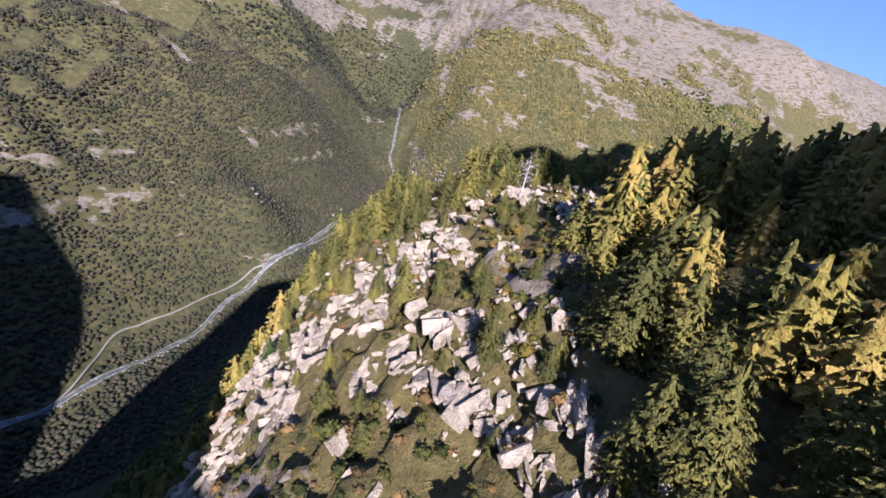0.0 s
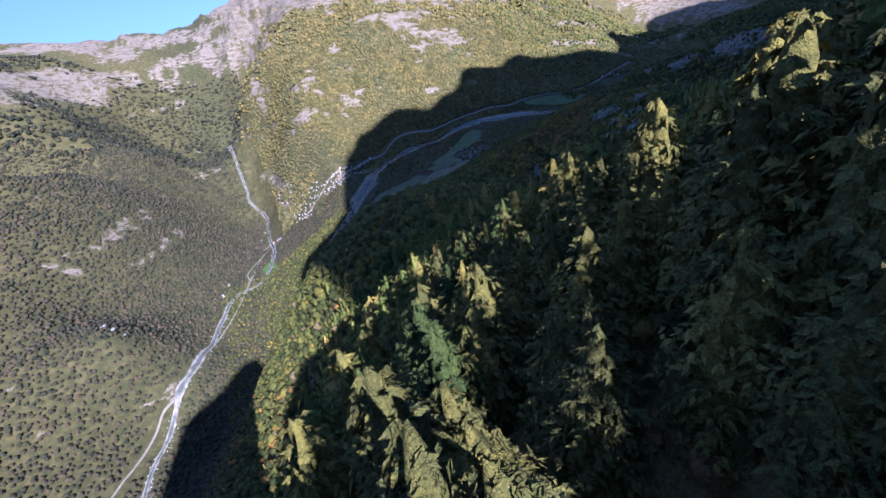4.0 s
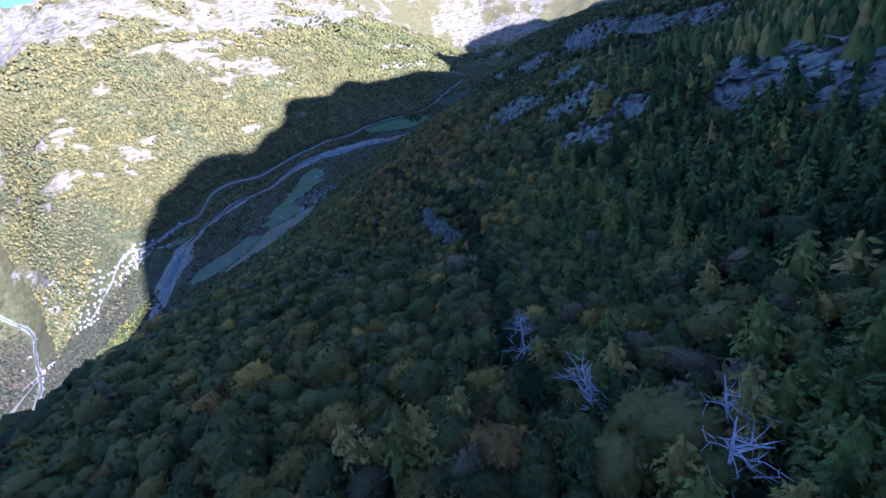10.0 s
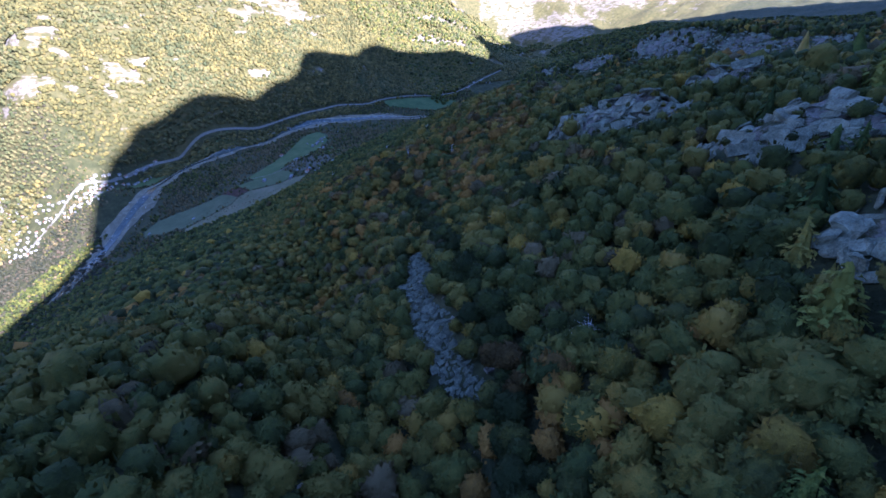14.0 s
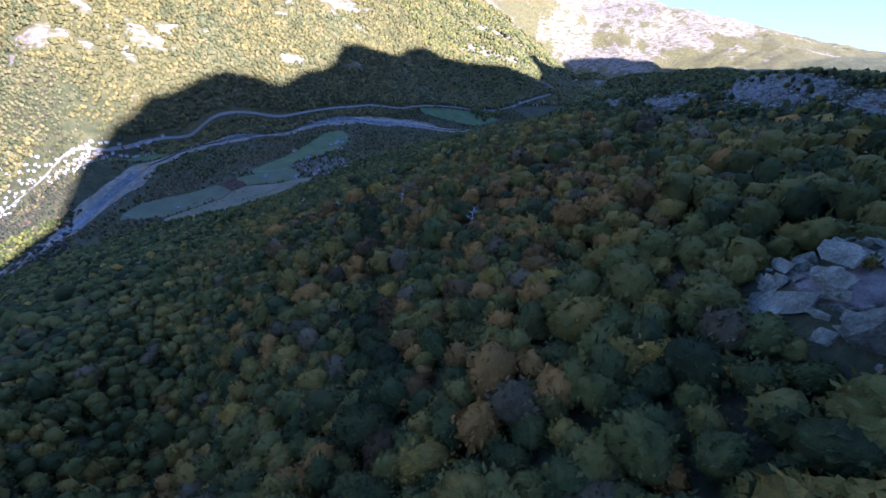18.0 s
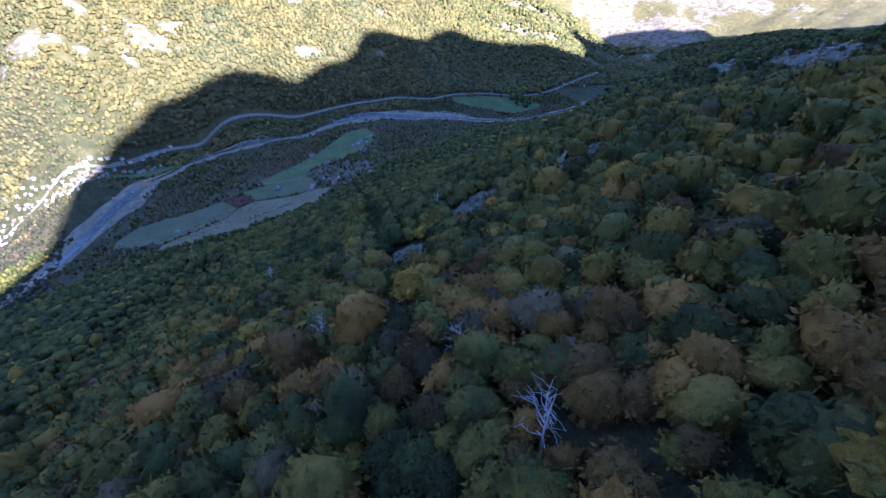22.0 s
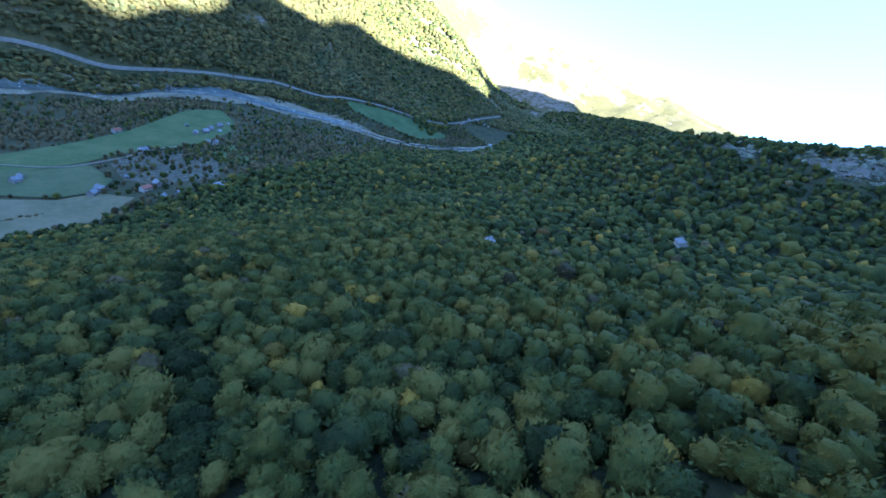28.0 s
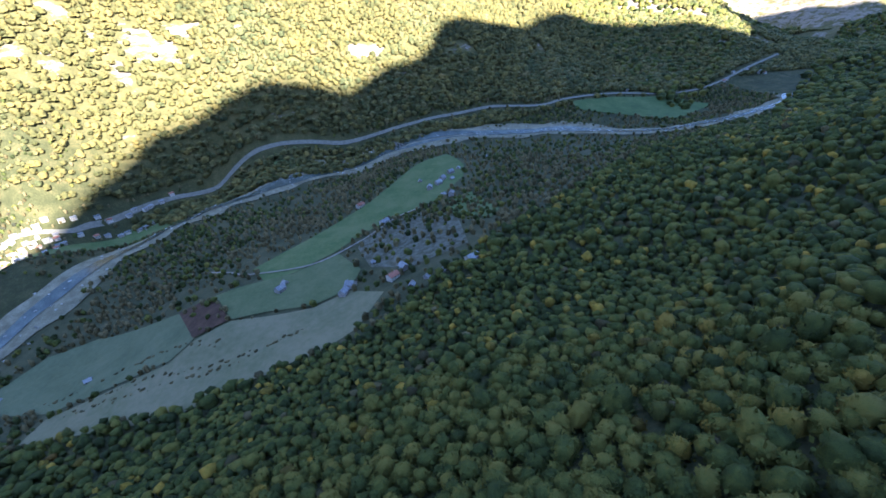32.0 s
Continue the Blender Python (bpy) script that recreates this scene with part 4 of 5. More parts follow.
for pre, lo, hi, conifers, broads in grown:
    for name, mask, kinds, mat, label in (
        ("larch_wood", is_conifer & larchy, conifers, M_LARCH, "yellow green larch wood on the rocky upper slope"),
        ("spruce_wood", is_conifer & ~larchy, conifers, M_SPRUCE, "dark green spruce wood on the steep slope"),
        ("green_wood", ~is_conifer & green & ~grey & ~gold, broads, M_GREEN, "dense green broadleaf wood on the mountainside"),
        ("olive_wood", ~is_conifer & olive & ~grey & ~gold, broads, M_OLIVE, "olive and yellowing broadleaf trees in the wood"),
        ("rust_wood", ~is_conifer & rust & ~grey & ~gold, broads, M_RUST, "rust brown autumn trees in the wood"),
        ("bare_wood", grey, broads, M_GREY, "grey leafless trees scattered through the wood"),
        ("golden_wood", gold, broads, M_GOLD, "golden yellow autumn trees scattered through the wood"),
    ):
        m = rest & mask & (off >= lo) & (off < hi)
        cone = kinds is conifers
        wide = tall_c[m] * rng.uniform(0.9, 1.2, m.sum()) if cone else wide_b[m]
        wood(pre + name, rng, kinds, px[m], py[m], wide, tall_c[m] if cone else wide * rng.uniform(1.7, 2.5, m.sum()), mat, label)

# low bushes and tufts between the slabs of the spur
bx, by = scattered(rng, -192, -84, 240, 375, 1.5)
k = rng.random(len(bx)) < 0.12 + 0.62 * (fbm(bx, by, 11, 3, 191) < 0.0) + 0.5 * (by > 328)
bx, by = bx[k], by[k]
bw = rng.uniform(0.4, 1.1, len(bx)) * (1 + 0.6 * (rng.random(len(bx)) > 0.88))
k = rng.random(len(bx))
wood("spur_heath", rng, BUSHES, bx[k < 0.5], by[k < 0.5], bw[k < 0.5], bw[k < 0.5] * 1.0, M_OLIVE, "olive and brown heath between the rock slabs", 0.2)
wood("spur_bush", rng, BUSHES, bx[k > 0.72], by[k > 0.72], bw[k > 0.72], bw[k > 0.72] * 1.0, M_HEATH, "ochre brown bushes between the rock slabs", 0.2)
k = (k >= 0.5) & (k <= 0.72)
wood("spur_juniper", rng, BUSHES, bx[k], by[k], bw[k] * 1.1, bw[k] * 1.4, M_GREEN, "dark green juniper between the rock slabs", 0.2)

# the far mountains: crowns between the ledges of rock
px2, py2 = scattered(rng, -260, 1700, 1640, 2400, 5.2)
k = ((py2 < 1860) | (rng.random(len(px2)) < np.where(py2 < 2080, 0.7, 0.4))) & ((px2 < 1500) | (py2 > 1950))
px2, py2 = px2[k], py2[k]
r2 = rock_share(px2, py2, height(px2, py2))
road2 = np.min([np.hypot(px2 - a, py2 - b) for a, b in curve_of(FAR_ROAD, 12)], axis=0)
k = (r2 < 0.42) & (rng.random(len(px2)) < 0.95) & ~inside(FAR_MEADOW, px2, py2) & (road2 > 9)
px2, py2 = px2[k], py2[k]
w2 = rng.uniform(3.4, 5.8, len(px2))
SPARSE = [blob(rng, 2, 5, 0.3) for _ in range(6)]
PLANTED = [(-274, 1957), (-242, 1972), (-80, 1703), (-44, 1677), (-29, 1654), (-93, 1623), (-204, 1742)]
dusky = inside(PLANTED, px2, py2) | (fbm(px2, py2, 90, 4, 207) + 0.25 * rng.normal(size=len(px2)) > 0.22)
w2[inside(PLANTED, px2, py2)] *= 0.75
for name, mask, mat, label in (("far_wood", ~dusky, M_FAR, "sunlit yellow green woods between rock ledges"), ("far_dark_wood", dusky, M_MOSS, "darker green woods on the sunlit far slope")):
    wood(name, rng, SPARSE, px2[mask], py2[mask], w2[mask], w2[mask] * rng.uniform(1.1, 1.7, mask.sum()), mat, label)
px3, py3 = scattered(rng, -1150, -60, 560, 2150, 7.2)
r3 = rock_share(px3, py3, height(px3, py3))
d3 = np.min([np.hypot(px3 - a, py3 - b) for a, b in np.vstack([curve_of(SIDE_RIVER, 14), curve_of(SIDE_ROAD, 14)])], axis=0)
PITCH = [(-302, 1503), (-289, 1434), (-322, 1430), (-338, 1477)]
k = (r3 < 0.42) & (d3 > 11) & (rng.random(len(px3)) < 0.92) & ~inside(VILLAGE, px3, py3) & ~inside(PITCH, px3, py3) & ((px3 < -330) | ((py3 > 1180) & (py3 < 1700) & (px3 < -60)))
px3, py3 = px3[k], py3[k]
w3 = rng.uniform(3.2, 5.6, len(px3)) * np.where(px3 > -330, 0.7, 1.0)
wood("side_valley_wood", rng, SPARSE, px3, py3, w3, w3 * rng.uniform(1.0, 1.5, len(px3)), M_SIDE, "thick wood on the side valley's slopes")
px6, py6 = scattered(rng, -300, 1500, 2080, 2850, 15.0)
k = rock_share(px6, py6, height(px6, py6)) < 0.4
px6, py6 = px6[k], py6[k]
w6 = rng.uniform(4.5, 8.5, len(px6))
wood("high_wood", rng, SPARSE, px6, py6, w6, w6 * 1.3, M_FAR, "thin woods high on the far mountain")
px8, py8 = scattered(rng, -1700, -260, 2100, 3300, 17.0)
k = (rock_share(px8, py8, height(px8, py8)) < 0.4) & (np.min([np.hypot(px8 - a, py8 - b) for a, b in curve_of(SIDE_RIVER, 30)], axis=0) > 16)
px8, py8 = px8[k], py8[k]
w8 = rng.uniform(6.0, 10.5, len(px8))
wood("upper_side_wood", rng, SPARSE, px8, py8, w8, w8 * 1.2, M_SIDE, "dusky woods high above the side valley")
px7, py7 = scattered(rng, 760, 2050, 880, 2250, 13.0)
k = (np.abs(py7 - 1590 - 0.5 * (px7 - 900)) > 60) & (rng.random(len(px7)) < 0.95)
px7, py7 = px7[k], py7[k]
w7 = rng.uniform(4.5, 8.0, len(px7))
wood("lower_valley_wood", rng, SPARSE, px7, py7, w7, w7 * 1.4, M_GREEN, "dark woods round the lower valley")
# scrub and alders on the floor
px4, py4 = scattered(rng, -150, 900, 1260, 1720, 4.6)
r4 = np.min([np.hypot(px4 - a, py4 - b) for a, b in curve_of(RIVER, 10)], axis=0)
open4 = inside(ROADSIDE, px4, py4) | inside(MEADOW, px4, py4) | inside(LOW_MEADOW, px4, py4) | inside(PALE, px4, py4) | inside(DRY, px4, py4) | inside(FAR_MEADOW, px4, py4)
road4 = np.min([np.hypot(px4 - a, py4 - b) for a, b in curve_of(FAR_ROAD, 12)], axis=0)
k = (inside(SHORE, px4, py4) | ((py4 > 1500) & (py4 < 1690)) | (px4 > 600)) & ~open4 & (r4 > 17) & (road4 > 6) & (rng.random(len(px4)) < 0.35 + 0.6 * (fbm(px4, py4, 70, 3, 151) > 0.0))
px4, py4 = px4[k], py4[k]
w4 = rng.uniform(1.0, 2.7, len(px4))
pale = rng.random(len(px4)) + 0.6 * fbm(px4, py4, 60, 2, 155) > 0.45
wood("riverside_thicket", rng, SPARSE, px4[~pale], py4[~pale], w4[~pale], w4[~pale] * 2, M_GREEN, "dark green thickets along the river")
wood("bare_alder_thicket", rng, SPARSE, px4[pale], py4[pale], w4[pale] * 0.8, w4[pale] * 2.2, M_GREY, "grey leafless alders on the valley floor")


# ---- single trees beside the line of flight ----
def part(name, me, parent, label=""):
    ob = new(name, me)
    ob.parent = parent
    return tagged(ob, label) if label else ob


def tree_model(name, crown, trunk, mat, label, category):
    root = tagged(new(name), label, category)
    part("trunk", mesh_of("trunk", *trunk, M_BARK), root)
    part("crown", mesh_of("crown", *crown, mat), root)
    return root


def conifer_model(k, mat, name, label):
    v, f = CONIFER_FINE[k]
    return tree_model(name, (v * (9.6, 9.6, 9.4), f), stem(rng, 7, 7.6, 0.2, 0.05), mat, label, "conifer")


def broad_model(k, mat, name, label):
    v, f = BROAD_FINE[k]
    limbs = [limb(rng, (0, 0, 2.0 + 0.3 * i), (1.6 * math.cos(1.3 * i), 1.6 * math.sin(1.3 * i), 4.4 + 0.2 * i), 0.11, 0.04) for i in range(5)]
    return tree_model(name, (v * (3.6, 3.6, 6.9) + (0, 0, 0.5), f), joined([stem(rng, 7, 4.6, 0.24, 0.1)] + limbs), mat, label, "broadleaf tree")


def grove(models, places, size, group, sink=0.4):
    """Sets one copy of a model at each place; the first copies use up the models themselves."""
    used = set()
    for m, x, y, z, s in places:
        model = models[m]
        at = pose(x, y, z - sink, rng.uniform(-4, 4), rng.uniform(-4, 4), rng.uniform(0, 360))
        ob = model if m not in used else copy_thing(model, at)
        used.add(m)
        ob.matrix_basis = at @ Matrix.Diagonal((s * size, s * size, s * size * rng.uniform(0.9, 1.12), 1))
        tagged(ob, group=group)
    for m, model in enumerate(models):
        if m not in used:
            for o in (*model.children_recursive, model):
                bpy.data.objects.remove(o)


larch_models = [conifer_model(k % 5, M_LARCH, "larch_tree", "yellow green larch on the rocky slope") for k in range(5)]
spruce_models = [conifer_model(k % 5, M_SPRUCE, "spruce_tree", "dark green spruce on the steep slope") for k in range(5)]
green_models = [broad_model(k % 5, M_GREEN, "beech_tree", "dense green broadleaf tree on the slope") for k in range(4)]
olive_models = [broad_model(k % 5, M_OLIVE, "chestnut_tree", "olive yellow broadleaf tree among green ones") for k in range(4)]
rust_models = [broad_model(k % 5, M_RUST, "autumn_tree", "rust brown autumn tree among green ones") for k in range(4)]


def spots(index, n, size):
    return [(int(rng.integers(0, n)), px[i], py[i], pz[i], size[i]) for i in index]


grove(larch_models, spots(near_c[larchy[near_c]], 5, tall_c / 10), 1.0, "larches on the slope")
grove(spruce_models, spots(near_c[~larchy[near_c]], 5, tall_c / 10), 1.0, "spruces on the slope")
grove(green_models, spots(near_b[green[near_b] & ~grey[near_b]], 4, wide_b / 3.6), 1.0, "green trees on the slope")
grove(olive_models, spots(near_b[olive[near_b] & ~grey[near_b]], 4, wide_b / 3.6), 1.0, "olive trees on the slope")
grove(rust_models, spots(near_b[rust[near_b] & ~grey[near_b]], 4, wide_b / 3.6), 1.0, "autumn trees on the slope")
grey_models = [broad_model(k % 5, M_GREY, "bare_tree", "grey leafless tree among green ones") for k in range(3)]
grove(grey_models, spots(near_b[grey[near_b]], 3, wide_b / 3.6), 1.0, "bare trees on the slope")



# ---- rocks of the spur and the crags ----
def rock_mesh(rng, n):
    """An angular slab of granite: a cut block with broken edges."""
    bm = bmesh.new()
    bmesh.ops.create_cube(bm, size=1.0)
    for _ in range(7):
        d = Vector(rng.normal(size=3)).normalized()
        geom = bm.verts[:] + bm.edges[:] + bm.faces[:]
        cut = bmesh.ops.bisect_plane(bm, geom=geom, plane_co=d * rng.uniform(0.33, 0.52), plane_no=d, clear_outer=True)
        edges = [e for e in cut["geom_cut"] if isinstance(e, bmesh.types.BMEdge)]
        if edges:
            bmesh.ops.contextual_create(bm, geom=edges)
    bmesh.ops.triangulate(bm, faces=bm.faces)
    bmesh.ops.recalc_face_normals(bm, faces=bm.faces)
    me = bpy.data.meshes.new("rock")
    bm.to_mesh(me)
    bm.free()
    me.materials.append(M_ROCK)
    return me


rock_meshes = [rock_mesh(rng, k) for k in range(12)]


# the same blocks in the darker, shade-toned granite
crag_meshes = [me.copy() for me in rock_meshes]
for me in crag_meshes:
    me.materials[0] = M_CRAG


def strewn(name, places, size, group, label, flat=0.55, meshes=rock_meshes):
    """Rocks half sunk in the ground at the given places."""
    x, y = places
    z = height(x, y)
    for n in range(len(x)):
        ob = new(name, meshes[int(rng.integers(0, 12))])
        s = size * rng.lognormal(0, 0.45) * (0.45 if y[n] > 860 else 1.0)
        tip = rng.uniform(-32, 32, 2)
        ob.matrix_world = pose(x[n], y[n], z[n] + 0.05 * s, tip[0] - 12, tip[1] + 24, rng.uniform(0, 360)) @ Matrix.Diagonal((s * rng.uniform(0.8, 1.6), s * rng.uniform(0.6, 1.0), s * flat * rng.uniform(0.7, 1.5), 1))
        tagged(ob, label, "rock", group)


ROCKS = []
for me in rock_meshes:
    v = np.array([p.co[:] for p in me.vertices])
    ROCKS.append((v, np.array([p.vertices[:] for p in me.polygons])))


def slabs(name, x, y, size, dip, strike, label, lift=0.0, mat=M_ROCK, along=False):
    """Countless broken slabs in one object, all lying with about the same dip, or along the slope."""
    z, vs, fs, start = height(x, y) + lift, [], [], 0
    sx, sy = (height(x + 3, y) - height(x - 3, y)) / 6, (height(x, y + 3) - height(x, y - 3)) / 6
    for n in range(len(x)):
        v, f = ROCKS[int(rng.integers(0, 12))]
        s = size[n]
        spin = Matrix.Rotation(radians(strike + rng.normal() * (14 if along else 22)), 3, "Z")
        tip = Matrix.Rotation(radians(dip + rng.normal() * (9 if along else 20)), 3, "X") @ Matrix.Rotation(radians(rng.normal() * 10), 3, "Y")
        lie = Vector((-sx[n], -sy[n], 1.0)).to_track_quat("Z", "Y").to_matrix() if along else Matrix.Identity(3)
        thin = rng.uniform(0.16, 0.36) if along else rng.uniform(0.2, 0.45)
        turn = lie @ spin @ tip @ Matrix.Diagonal((s * rng.uniform(1.0, 2.8 if along else 2.6), s * rng.uniform(0.7, 1.2), s * thin))
        vs.append(v @ np.array(turn).T + (x[n], y[n], z[n]))
        fs.append(f + start)
        start += len(v)
    tagged(new(name, mesh_of(name, np.concatenate(vs), np.concatenate(fs), mat, False)), label, "rocks", kind="stuff")


rx, ry = scattered(rng, -188, -82, 240, 350, 5.0)
k = (spur_bare(rx, ry) > 0.35) & (ry < 330)
rx, ry = rx[k], ry[k]
k = (fbm(rx, ry, 11, 3, 191) > -0.14) & ((rx > -140) | (rng.random(len(rx)) < 0.4))
rx, ry = rx[k], ry[k]
k = rng.permutation(len(rx))[:290]
strewn("rock", (rx[k], ry[k]), 0.85, "rocks of the spur", "pale angular granite slab on the sunlit spur")
rx, ry = scattered(rng, -195, -80, 240, 440, 1.0)
k = (fbm(rx, ry, 11, 3, 191) > np.where(rx < -136, 0.09, -0.2)) & ((spur_bare(rx, ry) > 0.3) & (ry < 332) | (rng.random(len(rx)) < 0.07))
rx, ry = rx[k], ry[k]
slabs("spur_slabs", rx, ry, np.minimum(rng.lognormal(-0.3, 0.55, len(rx)), 2.1), 44, 52, "fractured pale granite slabs stacked on the spur")
rx, ry = scattered(rng, 30, 680, 510, 1090, 1.9)
k = (crag_share(rx, ry) > 0.3) & (rng.random(len(rx)) < np.where(rx > 400, 0.3, 0.85))
rx, ry = rx[k], ry[k]
size = np.minimum(rng.lognormal(0.5, 0.5, len(rx)), 3.0) * np.where((ry > 800) & (rx < 300), 0.55, 1.0)
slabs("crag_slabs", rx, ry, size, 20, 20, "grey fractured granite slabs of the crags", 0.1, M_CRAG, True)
rx, ry = scattered(rng, 30, 330, 540, 920, 5.6)
k = (crag_share(rx, ry) > 0.45) & (off_line(rx, ry) < 200)
rx, ry = rx[k], ry[k]
k = rng.permutation(len(rx))[:280]
rx, ry = rx[k], ry[k]
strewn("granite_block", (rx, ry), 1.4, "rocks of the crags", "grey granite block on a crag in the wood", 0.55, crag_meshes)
# stones between the trees of the upper wood, and the pale gully
rx, ry = scattered(rng, -60, 130, 500, 780, 6.0)
k = rng.random(len(rx)) < 0.25
rx, ry = rx[k], ry[k]
slabs("wood_stones", rx, ry, rng.lognormal(-0.1, 0.4, len(rx)), 20, 0, "grey stones lying between the trees")
rx, ry = scattered(rng, 30, 220, 640, 940, 1.05)
k = scree_share(rx, ry) > 0.3
rx, ry = rx[k], ry[k]
slabs("scree", rx, ry, rng.lognormal(-0.12, 0.42, len(rx)), 22, 0, "loose grey scree stones in a clearing of the wood", 0.1, M_SCREE)
# bushes that grow out of the crags
bx, by = scattered(rng, 30, 680, 510, 1090, 3.6)
k = (crag_share(bx, by) > 0.25) & (rng.random(len(bx)) < 0.36)
bx, by = bx[k], by[k]
bw = rng.uniform(0.6, 1.7, len(bx))
wood("crag_bush", rng, BUSHES, bx, by, bw, bw * 1.4, M_OLIVE, "olive bushes growing between the slabs of the crags", 0.1)


# ---- dead trees ----
def snag_model(k):
    root = tagged(new("dead_tree"), "bleached leafless dead tree standing in the wood", "dead tree")
    part("trunk", mesh_of("trunk", *stem(rng, 6, 6.5, 0.16, 0.03, rng.uniform(-0.6, 0.6), 5), M_DEAD), root)
    for i in range(18):
        h, a = rng.uniform(1.6, 6.2), rng.uniform(0, 6.28)
        r = (7.2 - h) * rng.uniform(0.25, 0.5)
        end = np.array((r * math.cos(a), r * math.sin(a), h + rng.uniform(-0.5, 0.9)))
        twigs = [limb(rng, end * (q, q, 1), end + rng.normal(size=3) * 0.6, 0.025, 0.01) for q in (0.6, 0.8, 0.95)]
        part("branch", mesh_of("branch", *joined([limb(rng, (0, 0, h), end, 0.05, 0.015)] + twigs), M_DEAD), root)
    return root


snags = [snag_model(k) for k in range(3)]
SNAGS = [(-112, 345, 0.8), (-118, 315, 1.0), (-97, 300, 0.8), (-130, 300, 0.5), (-145, 385, 0.7), (-99, 426, 0.9), (-61, 487, 1.5), (-58, 503, 1.2), (-56, 497, 1.3), (-18, 571, 1.3), (-13, 575, 1.0), (-28, 541, 1.3), (-43, 525, 1.0), (-25, 555, 1.2), (-23, 542, 1.2), (12, 612, 0.9), (65, 650, 0.8), (92, 700, 0.7), (148, 786, 1.0), (149, 829, 0.9), (151, 845, 0.8), (136, 918, 0.9), (139, 871, 0.9), (190, 925, 1.0)]
sx, sy = np.array([s[0] for s in SNAGS], float), np.array([s[1] for s in SNAGS], float)
grove(snags, [(n % 3, x, y, z, s) for n, ((x, y, s), z) in enumerate(zip(SNAGS, height(sx, sy)))], 1.25, "dead trees in the wood")


def leaning_snag(foot, tip):
    """A bleached dead conifer that leans far over, with rows of bare drooping branches."""
    foot, tip = Vector(foot), Vector(tip)
    root = tagged(new("leaning_dead_tree"), "bleached dead conifer leaning over with bare drooping branches", "dead tree", "leaning dead trees")
    tall = (tip - foot).length
    root.matrix_world = Matrix.Translation(foot) @ (tip - foot).to_track_quat("Z", "Y").to_matrix().to_4x4()
    part("trunk", mesh_of("trunk", *stem(rng, 7, tall, 0.018 * tall, 0.003 * tall, 0.03 * tall, 6), M_DEAD), root)
    for i in range(40):
        h, a = tall * (0.2 + 0.78 * i / 40), 2.4 * i + rng.uniform(-0.4, 0.4)
        r = tall * (0.05 + 0.17 * (1 - i / 40)) * rng.uniform(0.6, 1.15)
        mid = np.array((0.6 * r * math.cos(a), 0.6 * r * math.sin(a), h + 0.1 * r))
        end = np.array((r * math.cos(a), r * math.sin(a), h - rng.uniform(0.0, 0.25) * r))
        twigs = [limb(rng, mid + (end - mid) * q, mid + (end - mid) * q + rng.normal(size=3) * 0.22 * r, 0.0018 * tall, 0.0008 * tall) for q in (0.1, 0.4, 0.7, 0.95)]
        part("branch", mesh_of("branch", *joined([limb(rng, (0, 0, h), mid, 0.004 * tall, 0.003 * tall), limb(rng, mid, end, 0.003 * tall, 0.001 * tall)] + twigs), M_DEAD), root)


for foot, tip in [((-63.9, 492.8, 232.6), (-54.5, 484.4, 241.7)), ((-59.6, 493.5, 232.2), (-52.9, 488.5, 239.7)), ((-59.1, 495.3, 233.1), (-49.9, 488.6, 243.5))]:
    leaning_snag(foot, tip)


# ---- houses ----
def box(bm, x0, x1, y0, y1, z0, z1):
    v = [bm.verts.new((x, y, z)) for z in (z0, z1) for x, y in ((x0, y0), (x1, y0), (x1, y1), (x0, y1))]
    for f in ((0, 3, 2, 1), (4, 5, 6, 7), (0, 1, 5, 4), (1, 2, 6, 5), (2, 3, 7, 6), (3, 0, 4, 7)):
        bm.faces.new([v[i] for i in f])


def mesh_from(name, bm, mat):
    bmesh.ops.recalc_face_normals(bm, faces=bm.faces)
    me = bpy.data.meshes.new(name)
    bm.to_mesh(me)
    bm.free()
    me.materials.append(mat)
    return me


